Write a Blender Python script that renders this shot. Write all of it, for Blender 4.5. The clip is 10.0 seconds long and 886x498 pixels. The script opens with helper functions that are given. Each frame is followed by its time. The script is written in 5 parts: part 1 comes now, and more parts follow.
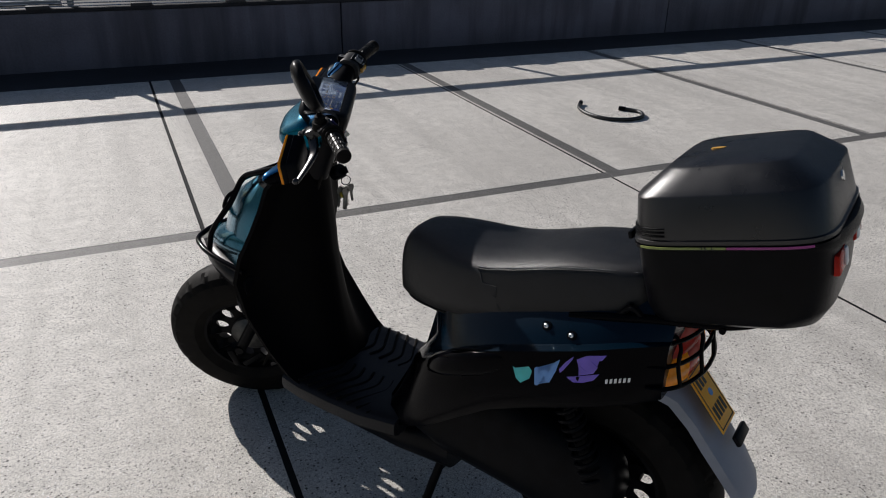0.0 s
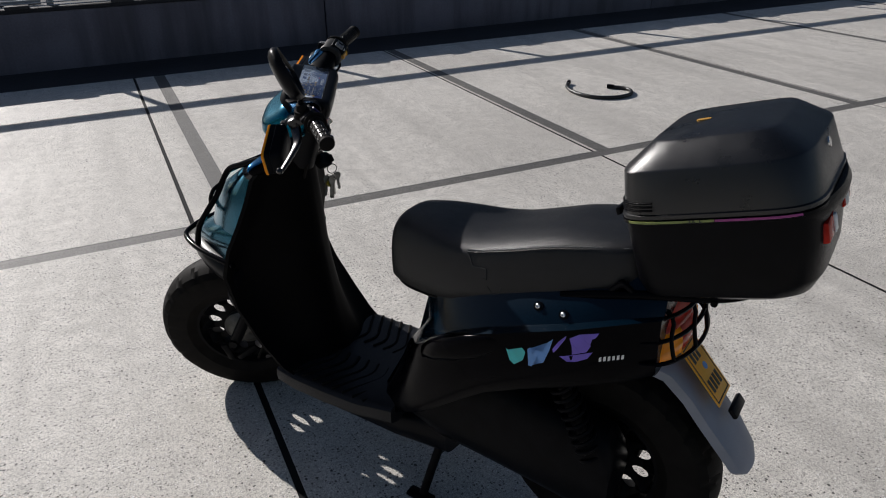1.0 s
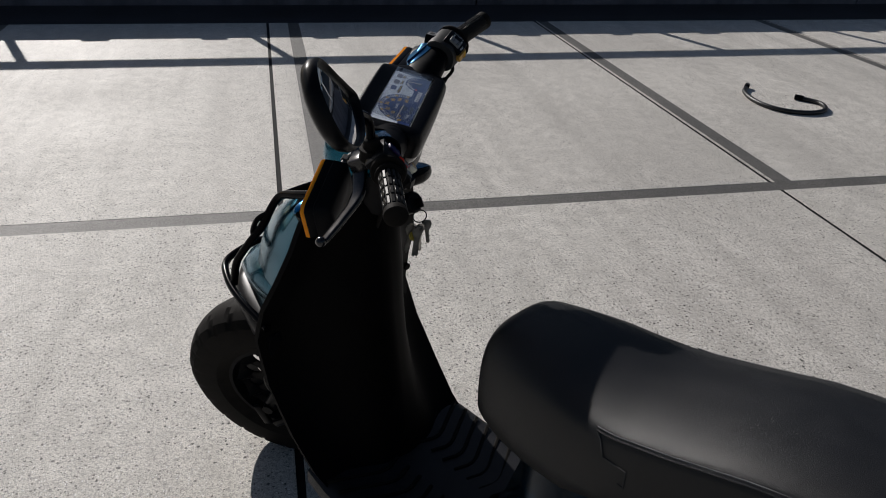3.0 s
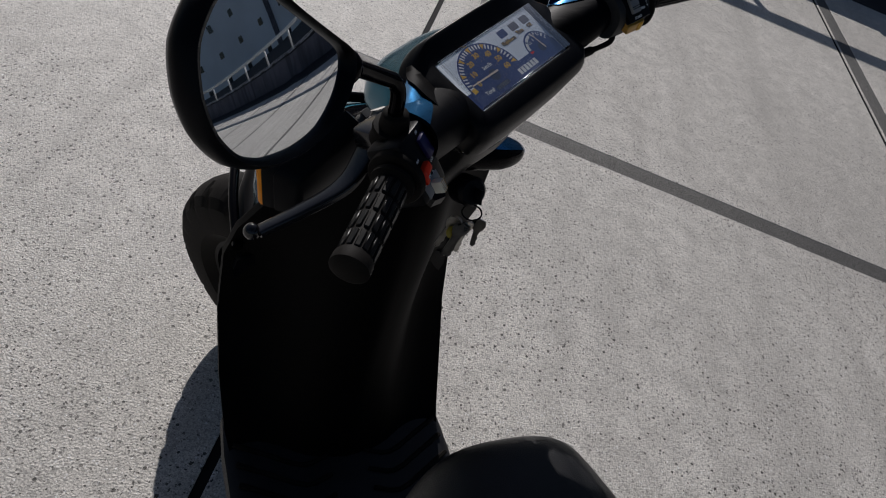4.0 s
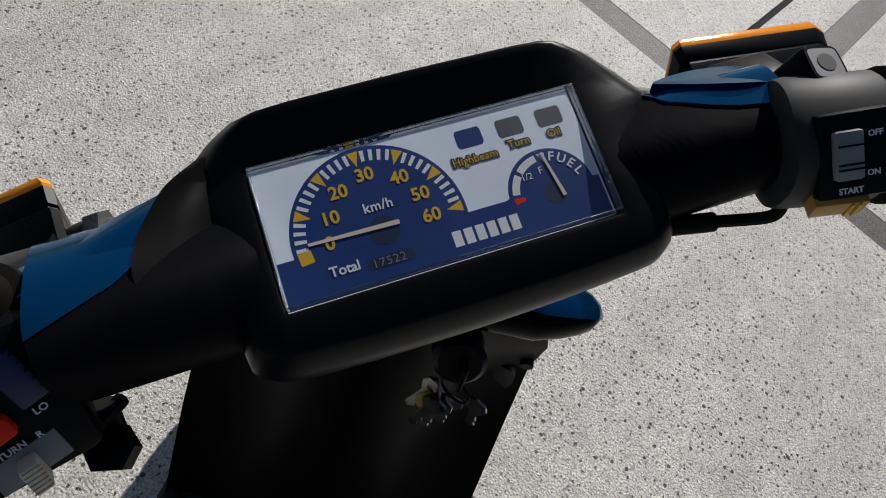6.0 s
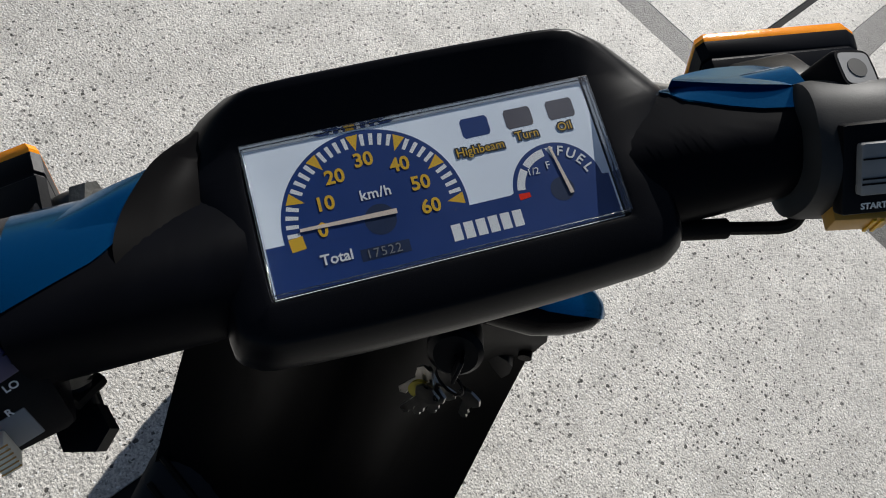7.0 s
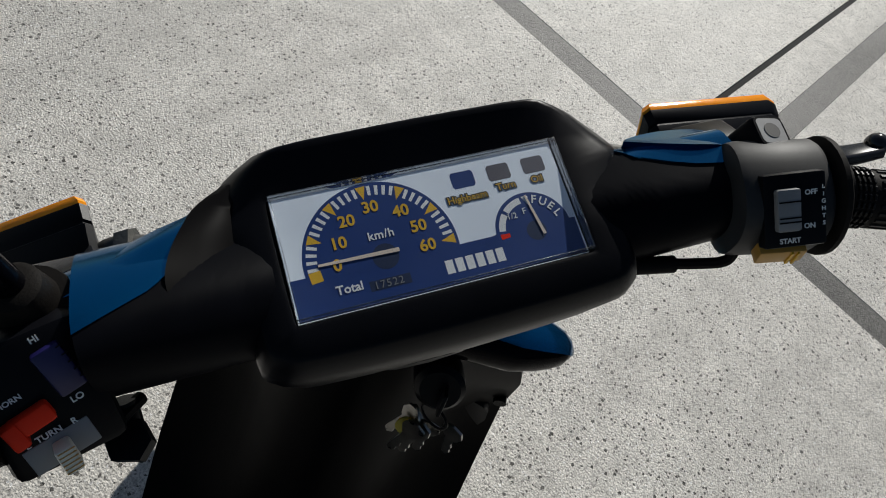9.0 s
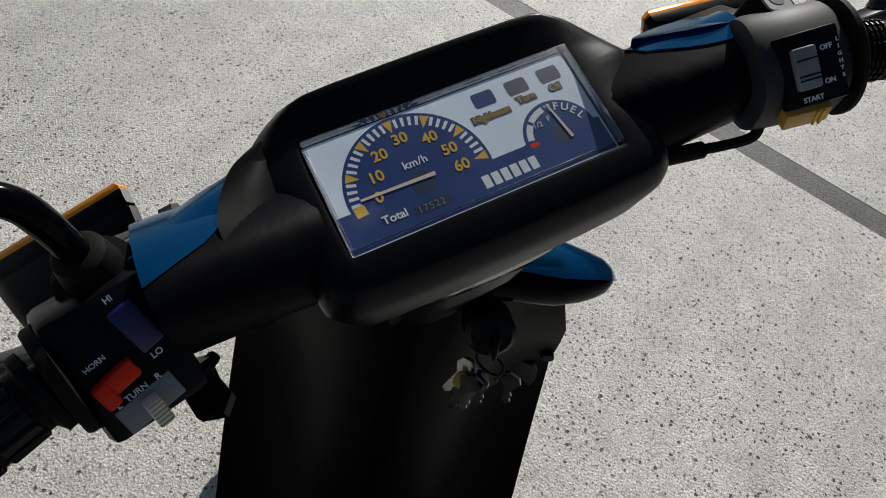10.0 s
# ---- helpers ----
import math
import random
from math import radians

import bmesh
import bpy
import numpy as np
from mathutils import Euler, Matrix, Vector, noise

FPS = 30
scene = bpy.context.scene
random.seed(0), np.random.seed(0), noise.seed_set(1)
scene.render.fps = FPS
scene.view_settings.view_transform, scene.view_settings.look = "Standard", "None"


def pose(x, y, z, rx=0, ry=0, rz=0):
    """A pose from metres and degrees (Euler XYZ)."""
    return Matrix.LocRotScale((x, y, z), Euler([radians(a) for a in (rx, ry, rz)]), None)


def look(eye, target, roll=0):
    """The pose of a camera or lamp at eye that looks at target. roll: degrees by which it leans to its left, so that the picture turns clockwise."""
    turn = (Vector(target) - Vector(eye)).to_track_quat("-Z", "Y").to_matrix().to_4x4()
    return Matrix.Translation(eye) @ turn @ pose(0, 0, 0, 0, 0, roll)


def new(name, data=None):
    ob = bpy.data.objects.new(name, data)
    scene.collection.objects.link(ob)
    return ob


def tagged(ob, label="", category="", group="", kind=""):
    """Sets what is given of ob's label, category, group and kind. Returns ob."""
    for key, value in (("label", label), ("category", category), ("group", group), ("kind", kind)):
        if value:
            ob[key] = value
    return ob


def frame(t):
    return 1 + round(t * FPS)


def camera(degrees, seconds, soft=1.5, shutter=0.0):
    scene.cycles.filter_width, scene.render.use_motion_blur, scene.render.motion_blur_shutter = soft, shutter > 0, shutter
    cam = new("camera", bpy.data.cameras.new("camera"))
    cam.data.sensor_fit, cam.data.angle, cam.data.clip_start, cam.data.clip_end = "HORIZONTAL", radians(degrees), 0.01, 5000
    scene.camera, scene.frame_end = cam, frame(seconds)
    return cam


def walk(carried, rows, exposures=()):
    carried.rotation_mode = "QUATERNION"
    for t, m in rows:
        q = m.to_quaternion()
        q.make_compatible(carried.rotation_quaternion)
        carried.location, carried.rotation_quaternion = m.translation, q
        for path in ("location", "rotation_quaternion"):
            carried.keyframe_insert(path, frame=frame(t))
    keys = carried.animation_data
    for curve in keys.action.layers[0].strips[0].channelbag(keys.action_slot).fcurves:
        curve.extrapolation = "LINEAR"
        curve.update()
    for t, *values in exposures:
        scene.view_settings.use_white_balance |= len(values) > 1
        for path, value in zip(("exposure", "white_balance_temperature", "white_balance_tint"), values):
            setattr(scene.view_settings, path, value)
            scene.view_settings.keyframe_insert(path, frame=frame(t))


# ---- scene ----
cam = camera(63.2, 10.0, soft=1.0)
PATH = [
    (0, (0.562, 0.497, 1.354), (1.313, 2.137, 0.491), 1.0),
    (0.5, (0.566, 0.501, 1.349), (1.27, 2.146, 0.456), -0.1),
    (1, (0.578, 0.499, 1.345), (1.333, 2.119, 0.448), -1.2),
    (1.5, (0.572, 0.526, 1.339), (1.253, 2.187, 0.457), -2.2),
    (2, (0.622, 0.674, 1.326), (1.293, 2.328, 0.423), -2.3),
    (2.5, (0.675, 0.863, 1.325), (1.336, 2.533, 0.446), -0.3),
    (3, (0.816, 1.062, 1.295), (1.243, 2.747, 0.305), 2.8),
    (3.2, (0.882, 1.151, 1.289), (1.168, 2.813, 0.213), 5.8),
    (4.3, (0.972, 1.552, 1.258), (1.107, 2.999, -0.116), 29.4),
    (4.5, (0.983, 1.603, 1.256), (1.067, 3.030, -0.142), 29.9),
    (5, (1.067, 1.768, 1.236), (0.837, 3.078, -0.258), 29.0),
    (5.5, (1.088, 1.879, 1.201), (0.674, 3.047, -0.369), 26.4),
    (6.8, (1.087, 1.955, 1.179), (0.644, 2.898, -0.528), 24.4),
    (7, (1.084, 1.945, 1.178), (0.658, 2.952, -0.497), 28.1),
    (7.5, (1.081, 1.939, 1.179), (0.651, 2.966, -0.482), 29.4),
    (8, (1.081, 1.936, 1.188), (0.677, 2.993, -0.461), 31.5),
    (8.5, (1.094, 1.921, 1.2), (0.638, 3.026, -0.403), 29.7),
    (9, (1.097, 1.902, 1.21), (0.606, 3.062, -0.344), 27.4),
    (9.5, (1.105, 1.875, 1.2), (0.607, 3.05, -0.34), 22.5),
    (10, (1.114, 1.869, 1.188), (0.586, 3.016, -0.363), 15.9),
]
EXPOSURES = [(0.0, 0.19, 6420, 13), (1.5, 0.16, 6420, 13), (2.5, 0.11, 6450, 14), (3.2, -0.15, 6500, 12), (4.5, -0.34, 6300, 15), (5.0, -0.18, 6320, 15), (5.7, 0.02, 6370, 13), (6.8, 0.32, 6400, 10), (8.0, 0.40, 6370, 9), (9.0, 0.10, 6450, 8), (9.5, 0.04, 6480, 8), (10.0, 0.12, 6420, 8)]
walk(cam, [(t, look(eye, target, roll)) for t, eye, target, roll in PATH], EXPOSURES)

# ---- light ----
world = bpy.data.worlds.new("sky")
scene.world = world
world.use_nodes = True
SUN_FROM = Vector((-0.362, 0.932, 0.56)).normalized()
SUN_ELEV = math.asin(SUN_FROM.z)
SUN_AZ = math.atan2(SUN_FROM.x, SUN_FROM.y)
wn = world.node_tree.nodes
sky = wn.new("ShaderNodeTexSky")
sky.sky_type = "NISHITA"
sky.sun_disc = False
sky.sun_elevation = SUN_ELEV
sky.sun_rotation = SUN_AZ
world.node_tree.links.new(sky.outputs[0], wn["Background"].inputs[0])
wn["Background"].inputs[1].default_value = 0.043
sun = new("sun", bpy.data.lights.new("sun", "SUN"))
sun.data.energy = 4.0
sun.data.angle = radians(0.55)
sun.data.color = (1.0, 0.967, 0.915)
sun.matrix_world = look(SUN_FROM * 30, (0, 0, 0))


# ---- materials ----
def material(name, colour, rough=0.5, metal=0.0, vary=0.15, scale=40.0, bump=0.0, bump_scale=400.0, fine=0.0, coat=0.0, rough_vary=0.1, spec=0.5):
    """A surface with stains at one scale, grain at another, and a fine relief."""
    mat = bpy.data.materials.new(name)
    mat.use_nodes = True
    nt = mat.node_tree
    bsdf = nt.nodes["Principled BSDF"]
    bsdf.inputs["Metallic"].default_value = metal
    bsdf.inputs["Coat Weight"].default_value = coat
    bsdf.inputs["Coat Roughness"].default_value = 0.06
    bsdf.inputs["Specular IOR Level"].default_value = spec
    tc = nt.nodes.new("ShaderNodeTexCoord")
    n1 = nt.nodes.new("ShaderNodeTexNoise")
    n1.inputs["Scale"].default_value = scale
    n1.inputs["Detail"].default_value = 6
    n2 = nt.nodes.new("ShaderNodeTexNoise")
    n2.inputs["Scale"].default_value = bump_scale
    n2.inputs["Detail"].default_value = 3
    for n in (n1, n2):
        nt.links.new(tc.outputs["Object"], n.inputs["Vector"])
    mix = nt.nodes.new("ShaderNodeMix")
    mix.data_type = "RGBA"
    mix.inputs["A"].default_value = (*[c * (1 - vary) for c in colour], 1)
    mix.inputs["B"].default_value = (*[min(1, c * (1 + vary)) for c in colour], 1)
    add = nt.nodes.new("ShaderNodeMath")
    add.operation = "MULTIPLY_ADD"
    nt.links.new(n2.outputs[0], add.inputs[0])
    add.inputs[1].default_value = fine
    nt.links.new(n1.outputs[0], add.inputs[2])
    ramp = nt.nodes.new("ShaderNodeMapRange")
    ramp.inputs["From Min"].default_value = 0.32 + fine * 0.4
    ramp.inputs["From Max"].default_value = 0.68 + fine * 0.6
    nt.links.new(add.outputs[0], ramp.inputs["Value"])
    nt.links.new(ramp.outputs[0], mix.inputs["Factor"])
    nt.links.new(mix.outputs["Result"], bsdf.inputs["Base Color"])
    rr = nt.nodes.new("ShaderNodeMapRange")
    rr.inputs["To Min"].default_value = max(0.02, rough - rough_vary)
    rr.inputs["To Max"].default_value = min(1, rough + rough_vary)
    nt.links.new(n1.outputs[0], rr.inputs["Value"])
    nt.links.new(rr.outputs[0], bsdf.inputs["Roughness"])
    if bump:
        b = nt.nodes.new("ShaderNodeBump")
        b.inputs["Strength"].default_value = 1.0
        b.inputs["Distance"].default_value = bump
        nt.links.new(n2.outputs[0], b.inputs["Height"])
        nt.links.new(b.outputs[0], bsdf.inputs["Normal"])
    return mat


def deck_material(name, light, dark, speck, rough):
    """Sealed concrete with exposed grit: dark specks, pale grit, broad stains and a pitted surface."""
    mat = bpy.data.materials.new(name)
    mat.use_nodes = True
    nt = mat.node_tree
    L = nt.links.new
    bsdf = nt.nodes["Principled BSDF"]
    geo = nt.nodes.new("ShaderNodeNewGeometry")

    def noise_node(scale, detail=4):
        n = nt.nodes.new("ShaderNodeTexNoise")
        n.inputs["Scale"].default_value = scale
        n.inputs["Detail"].default_value = detail
        L(geo.outputs["Position"], n.inputs["Vector"])
        return n

    def remap(src, lo, hi, a=0.0, b=1.0):
        m = nt.nodes.new("ShaderNodeMapRange")
        m.inputs["From Min"].default_value, m.inputs["From Max"].default_value = lo, hi
        m.inputs["To Min"].default_value, m.inputs["To Max"].default_value = a, b
        L(src, m.inputs["Value"])
        return m.outputs[0]

    def blend(fac, a, b):
        m = nt.nodes.new("ShaderNodeMix")
        m.data_type = "RGBA"
        L(fac, m.inputs["Factor"])
        for sock, v in (("A", a), ("B", b)):
            if isinstance(v, tuple):
                m.inputs[sock].default_value = (*v, 1)
            else:
                L(v, m.inputs[sock])
        return m.outputs["Result"]

    stains, mottle, clump, grit, fine = noise_node(0.9, 8), noise_node(14, 5), noise_node(105, 4), noise_node(230, 3), noise_node(270, 2)
    warp = nt.nodes.new("ShaderNodeVectorMath")
    warp.operation = "MULTIPLY_ADD"
    wcol = noise_node(210, 2)
    L(wcol.outputs["Color"], warp.inputs[0])
    warp.inputs[1].default_value = (0.006, 0.006, 0.0)
    L(geo.outputs["Position"], warp.inputs[2])

    def flecks(scale, lo, hi):
        v = nt.nodes.new("ShaderNodeTexVoronoi")
        v.inputs["Scale"].default_value = scale
        L(warp.outputs[0], v.inputs["Vector"])
        sep = nt.nodes.new("ShaderNodeSeparateColor")
        L(v.outputs["Color"], sep.inputs[0])
        size = remap(sep.outputs[0], 0.0, 1.0, lo, hi)
        m = nt.nodes.new("ShaderNodeMath")
        m.operation = "SUBTRACT"
        L(size, m.inputs[0])
        L(v.outputs["Distance"], m.inputs[1])
        return remap(m.outputs[0], -0.012, 0.022)

    big_flecks, dark_flecks, small_flecks, pale_flecks = flecks(74, -0.05, 0.29), flecks(118, -0.06, 0.33), flecks(205, -0.16, 0.34), flecks(150, -0.22, 0.34)
    col = blend(remap(stains.outputs[0], 0.33, 0.68), dark, light)
    turn = nt.nodes.new("ShaderNodeMapping")
    turn.inputs["Rotation"].default_value = (0, 0, 0.45)
    turn.inputs["Scale"].default_value = (5.0, 0.45, 1.0)
    L(geo.outputs["Position"], turn.inputs["Vector"])
    wipes = nt.nodes.new("ShaderNodeTexNoise")
    wipes.inputs["Scale"].default_value = 1.0
    wipes.inputs["Detail"].default_value = 5
    L(turn.outputs[0], wipes.inputs["Vector"])
    col = blend(remap(wipes.outputs[0], 0.46, 0.70, 0, 0.62), col, tuple(c * 0.72 for c in dark))
    col = blend(remap(mottle.outputs[0], 0.38, 0.68, 0, 0.55), col, tuple(c * 0.72 for c in dark))
    col = blend(remap(fine.outputs[0], 0.47, 0.58, 0, 0.6), col, tuple(c * 0.45 for c in dark))
    col = blend(remap(clump.outputs[0], 0.52, 0.63, 0, 0.6), col, tuple(c * 0.42 for c in dark))
    f = nt.nodes.new("ShaderNodeMath")
    f.operation = "MULTIPLY"
    L(pale_flecks, f.inputs[0])
    f.inputs[1].default_value = 0.5
    col = blend(f.outputs[0], col, tuple(min(1, c * 1.3) for c in light))
    sm = nt.nodes.new("ShaderNodeMath")
    sm.operation = "MULTIPLY"
    L(small_flecks, sm.inputs[0])
    sm.inputs[1].default_value = 0.62
    col = blend(sm.outputs[0], col, (0.12, 0.112, 0.10))
    g = nt.nodes.new("ShaderNodeMath")
    g.operation = "MULTIPLY"
    L(dark_flecks, g.inputs[0])
    L(remap(noise_node(2.6, 4).outputs[0], 0.36, 0.6, 0.35 * speck, speck), g.inputs[1])
    col = blend(g.outputs[0], col, (0.05, 0.046, 0.04))
    g2 = nt.nodes.new("ShaderNodeMath")
    g2.operation = "MULTIPLY"
    L(big_flecks, g2.inputs[0])
    L(remap(noise_node(1.7, 5).outputs[0], 0.36, 0.56, 0.45 * speck, speck), g2.inputs[1])
    col = blend(g2.outputs[0], col, (0.045, 0.042, 0.036))
    L(col, bsdf.inputs["Base Color"])
    L(remap(stains.outputs[0], 0.3, 0.7, rough - 0.08, rough + 0.1), bsdf.inputs["Roughness"])
    h = nt.nodes.new("ShaderNodeMath")
    h.operation = "SUBTRACT"
    L(remap(grit.outputs[0], 0.25, 0.75, 0, 0.8), h.inputs[0])
    pits = nt.nodes.new("ShaderNodeMath")
    pits.operation = "MAXIMUM"
    L(dark_flecks, pits.inputs[0])
    L(big_flecks, pits.inputs[1])
    L(pits.outputs[0], h.inputs[1])
    b = nt.nodes.new("ShaderNodeBump")
    b.inputs["Strength"].default_value = 1.0
    b.inputs["Distance"].default_value = 0.0015
    L(h.outputs[0], b.inputs["Height"])
    L(b.outputs[0], bsdf.inputs["Normal"])
    return mat


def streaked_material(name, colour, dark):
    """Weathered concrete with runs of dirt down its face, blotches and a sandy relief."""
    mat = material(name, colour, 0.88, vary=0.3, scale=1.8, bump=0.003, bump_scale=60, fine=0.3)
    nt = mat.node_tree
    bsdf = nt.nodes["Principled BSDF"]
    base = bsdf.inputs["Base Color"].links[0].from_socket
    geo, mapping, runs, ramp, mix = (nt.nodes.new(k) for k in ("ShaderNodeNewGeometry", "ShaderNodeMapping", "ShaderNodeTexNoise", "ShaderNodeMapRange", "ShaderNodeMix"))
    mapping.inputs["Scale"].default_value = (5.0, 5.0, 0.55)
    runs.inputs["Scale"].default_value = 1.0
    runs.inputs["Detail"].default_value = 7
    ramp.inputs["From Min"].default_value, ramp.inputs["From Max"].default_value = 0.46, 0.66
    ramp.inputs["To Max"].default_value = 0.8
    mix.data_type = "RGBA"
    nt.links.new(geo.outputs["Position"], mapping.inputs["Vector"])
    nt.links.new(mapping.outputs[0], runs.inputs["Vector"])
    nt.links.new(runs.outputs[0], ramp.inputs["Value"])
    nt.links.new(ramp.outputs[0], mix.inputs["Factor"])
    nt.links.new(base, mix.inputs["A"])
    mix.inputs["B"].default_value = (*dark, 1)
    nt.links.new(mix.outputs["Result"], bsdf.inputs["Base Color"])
    return mat


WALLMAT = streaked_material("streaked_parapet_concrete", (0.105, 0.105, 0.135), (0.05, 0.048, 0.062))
DECK = deck_material("sealed_grit_concrete", (0.90, 0.86, 0.79), (0.715, 0.68, 0.622), 0.95, 0.60)
STRIP = deck_material("dark_grit_strip", (0.185, 0.178, 0.165), (0.135, 0.13, 0.122), 0.5, 0.6)
JOINT = material("joint_filler", (0.03, 0.03, 0.032), 0.8, vary=0.3, bump=0.001)
SEALANT = material("black_joint_sealant", (0.012, 0.012, 0.013), 0.85, vary=0.3, scale=20, spec=0.2)
CONCRETE = material("weathered_concrete", (0.12, 0.12, 0.145), 0.85, vary=0.3, scale=1.8, bump=0.003, bump_scale=60, fine=0.3)
COPING = material("dark_zinc_coping", (0.02, 0.021, 0.026), 0.6, vary=0.3, scale=3, spec=0.15)
DUCT = material("pale_grey_duct", (0.30, 0.31, 0.33), 0.6, vary=0.15, scale=6)
BITUMEN = material("bitumen_upstand", (0.025, 0.025, 0.03), 0.75, vary=0.3, scale=3, bump=0.003, bump_scale=40)
GALV = material("galvanised_steel", (0.55, 0.56, 0.58), 0.42, 0.9, vary=0.12, scale=9)
BLACK = material("black_textured_plastic", (0.0040, 0.0042, 0.0056), 0.34, spec=0.09, vary=0.25, scale=14, bump=0.00005, bump_scale=1600, rough_vary=0.06)
GLOSSBLACK = material("black_gloss_plastic", (0.002, 0.002, 0.003), 0.14, spec=0.035, vary=0.2, scale=10, rough_vary=0.08)
SHIELDBLACK = material("black_satin_plastic", (0.0034, 0.0032, 0.0034), 0.5, vary=0.3, scale=10, rough_vary=0.08, spec=0.022)
DUSTYBLACK = material("dusty_black_switch_plastic", (0.020, 0.020, 0.0205), 0.55, spec=0.25, vary=0.4, scale=40, bump=0.00004, bump_scale=1500)
SLEEVEBLACK = material("black_bar_cover_plastic", (0.0030, 0.0033, 0.0048), 0.42, spec=0.03, vary=0.3, scale=16, rough_vary=0.08)
GRIPMAT = material("worn_grip_rubber", (0.006, 0.0056, 0.005), 0.36, spec=0.18, vary=0.3, scale=60)
COLLARBLACK = material("polished_black_collar", (0.003, 0.003, 0.0035), 0.10, spec=0.35, vary=0.3, scale=30, rough_vary=0.04)
STITCH = material("pale_thread", (0.25, 0.25, 0.25), 0.8, vary=0.1)
TEARGREY = material("frayed_backing", (0.035, 0.035, 0.035), 0.9, vary=0.3)
RUBBER = material("black_rubber", (0.0085, 0.0074, 0.0066), 0.65, spec=0.08, vary=0.35, scale=30, bump=0.00015, bump_scale=900)
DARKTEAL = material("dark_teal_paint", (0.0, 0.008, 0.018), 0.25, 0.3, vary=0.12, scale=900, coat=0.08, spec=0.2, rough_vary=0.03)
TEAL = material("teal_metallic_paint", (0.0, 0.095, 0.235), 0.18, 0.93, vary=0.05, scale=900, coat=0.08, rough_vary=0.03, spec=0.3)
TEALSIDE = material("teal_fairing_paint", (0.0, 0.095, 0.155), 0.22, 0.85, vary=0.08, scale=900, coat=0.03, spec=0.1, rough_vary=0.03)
VINYL = material("black_seat_vinyl", (0.0085, 0.009, 0.0105), 0.36, spec=0.32, vary=0.2, scale=25, bump=0.0005, bump_scale=1100)
STEEL = material("chrome_steel", (0.62, 0.62, 0.61), 0.22, 1.0, vary=0.12, scale=60)
KEYSTEEL = material("worn_key_steel", (0.33, 0.32, 0.30), 0.30, 1.0, vary=0.25, scale=60)
FLOORMAT = material("worn_footboard_plastic", (0.010, 0.0105, 0.013), 0.42, spec=0.22, vary=0.35, scale=14, bump=0.0003, bump_scale=900)
DARKMETAL = material("painted_dark_metal", (0.005, 0.005, 0.006), 0.35, 0.0, spec=0.05, vary=0.3, scale=30)
DULLALLOY = material("dull_cast_alloy", (0.10, 0.097, 0.09), 0.5, 0.6, vary=0.35, scale=60, bump=0.0004)
ORANGE = material("orange_lens", (1.0, 0.31, 0.010), 0.18, spec=0.25, vary=0.1, scale=60, bump=0.0002, bump_scale=420)
RED = material("red_plastic", (0.82, 0.035, 0.010), 0.4, spec=0.15, vary=0.12, scale=40)
REDLENS = material("red_lens", (0.42, 0.018, 0.010), 0.15, spec=0.12, vary=0.12, scale=60, bump=0.0004, bump_scale=300)
GREYPL = material("grey_switch_plastic", (0.22, 0.22, 0.22), 0.45, vary=0.12)
WHITEPL = material("ivory_plastic", (0.80, 0.76, 0.62), 0.4, vary=0.06)
OCHRE = material("ochre_plastic", (0.50, 0.27, 0.05), 0.42, vary=0.12)
PURPLE = material("indigo_plastic", (0.012, 0.010, 0.075), 0.38, vary=0.12)
FLAPMAT = material("pale_grey_mudflap_plastic", (0.23, 0.25, 0.30), 0.45, vary=0.18, scale=8, bump=0.0004)
PLATE = material("yellow_plate_paint", (0.85, 0.40, 0.012), 0.45, vary=0.08, scale=15)
INK = material("black_print", (0.012, 0.012, 0.012), 0.5, vary=0.1)
DIALWHITE = material("dial_pale_print", (0.86, 0.92, 0.98), 0.4, vary=0.03)
DIALBLUE = material("dial_blue_print", (0.008, 0.036, 0.165), 0.4, vary=0.05)
DIALYELLOW = material("dial_yellow_print", (0.72, 0.42, 0.02), 0.45, vary=0.04)
PRINTWHITE = material("white_print", (0.78, 0.78, 0.76), 0.5, vary=0.03)
LOGOTEAL = material("turquoise_sticker", (0.05, 0.52, 0.52), 0.35, vary=0.1)
LOGOBLUE = material("blue_sticker", (0.12, 0.30, 0.65), 0.35, vary=0.1)
LOGOVIOLET = material("violet_sticker", (0.16, 0.10, 0.55), 0.35, vary=0.1)
GREENLINE = material("yellow_green_sticker", (0.22, 0.26, 0.07), 0.4, vary=0.1)
PINKLINE = material("pink_sticker", (0.30, 0.04, 0.20), 0.4, vary=0.1)
LEVERMAT = material("polished_black_lever", (0.010, 0.010, 0.012), 0.16, 0.0, spec=0.5, vary=0.2, scale=40)
GREYBROWN = material("dull_warning_window", (0.10, 0.09, 0.10), 0.4, vary=0.1)
NEEDLE = material("pale_needle", (0.75, 0.62, 0.50), 0.5, vary=0.05)
DIALDARK = material("dark_dial_print", (0.008, 0.02, 0.06), 0.45, vary=0.05)
CASEBLACK = material("scuffed_black_case_plastic", (0.003, 0.003, 0.004), 0.33, vary=0.35, scale=18, bump=0.0002, bump_scale=1400, spec=0.08)
LIDBLACK = material("scuffed_black_lid_plastic", (0.0055, 0.0057, 0.0068), 0.30, vary=0.35, scale=18, bump=0.0002, bump_scale=1400, spec=0.6)
LOCKBLACK = material("black_woven_sleeve", (0.006, 0.006, 0.007), 0.4, vary=0.4, scale=160, bump=0.0008, bump_scale=500)
FACADE = material("pale_plaster_facade", (0.80, 0.84, 0.90), 0.8, vary=0.08, scale=0.2, bump_scale=3)
WINDOW = material("dark_window_glass", (0.03, 0.04, 0.05), 0.1, vary=0.2, scale=0.3)
KEYYELLOW = material("yellow_tag", (0.40, 0.30, 0.03), 0.5, vary=0.1)
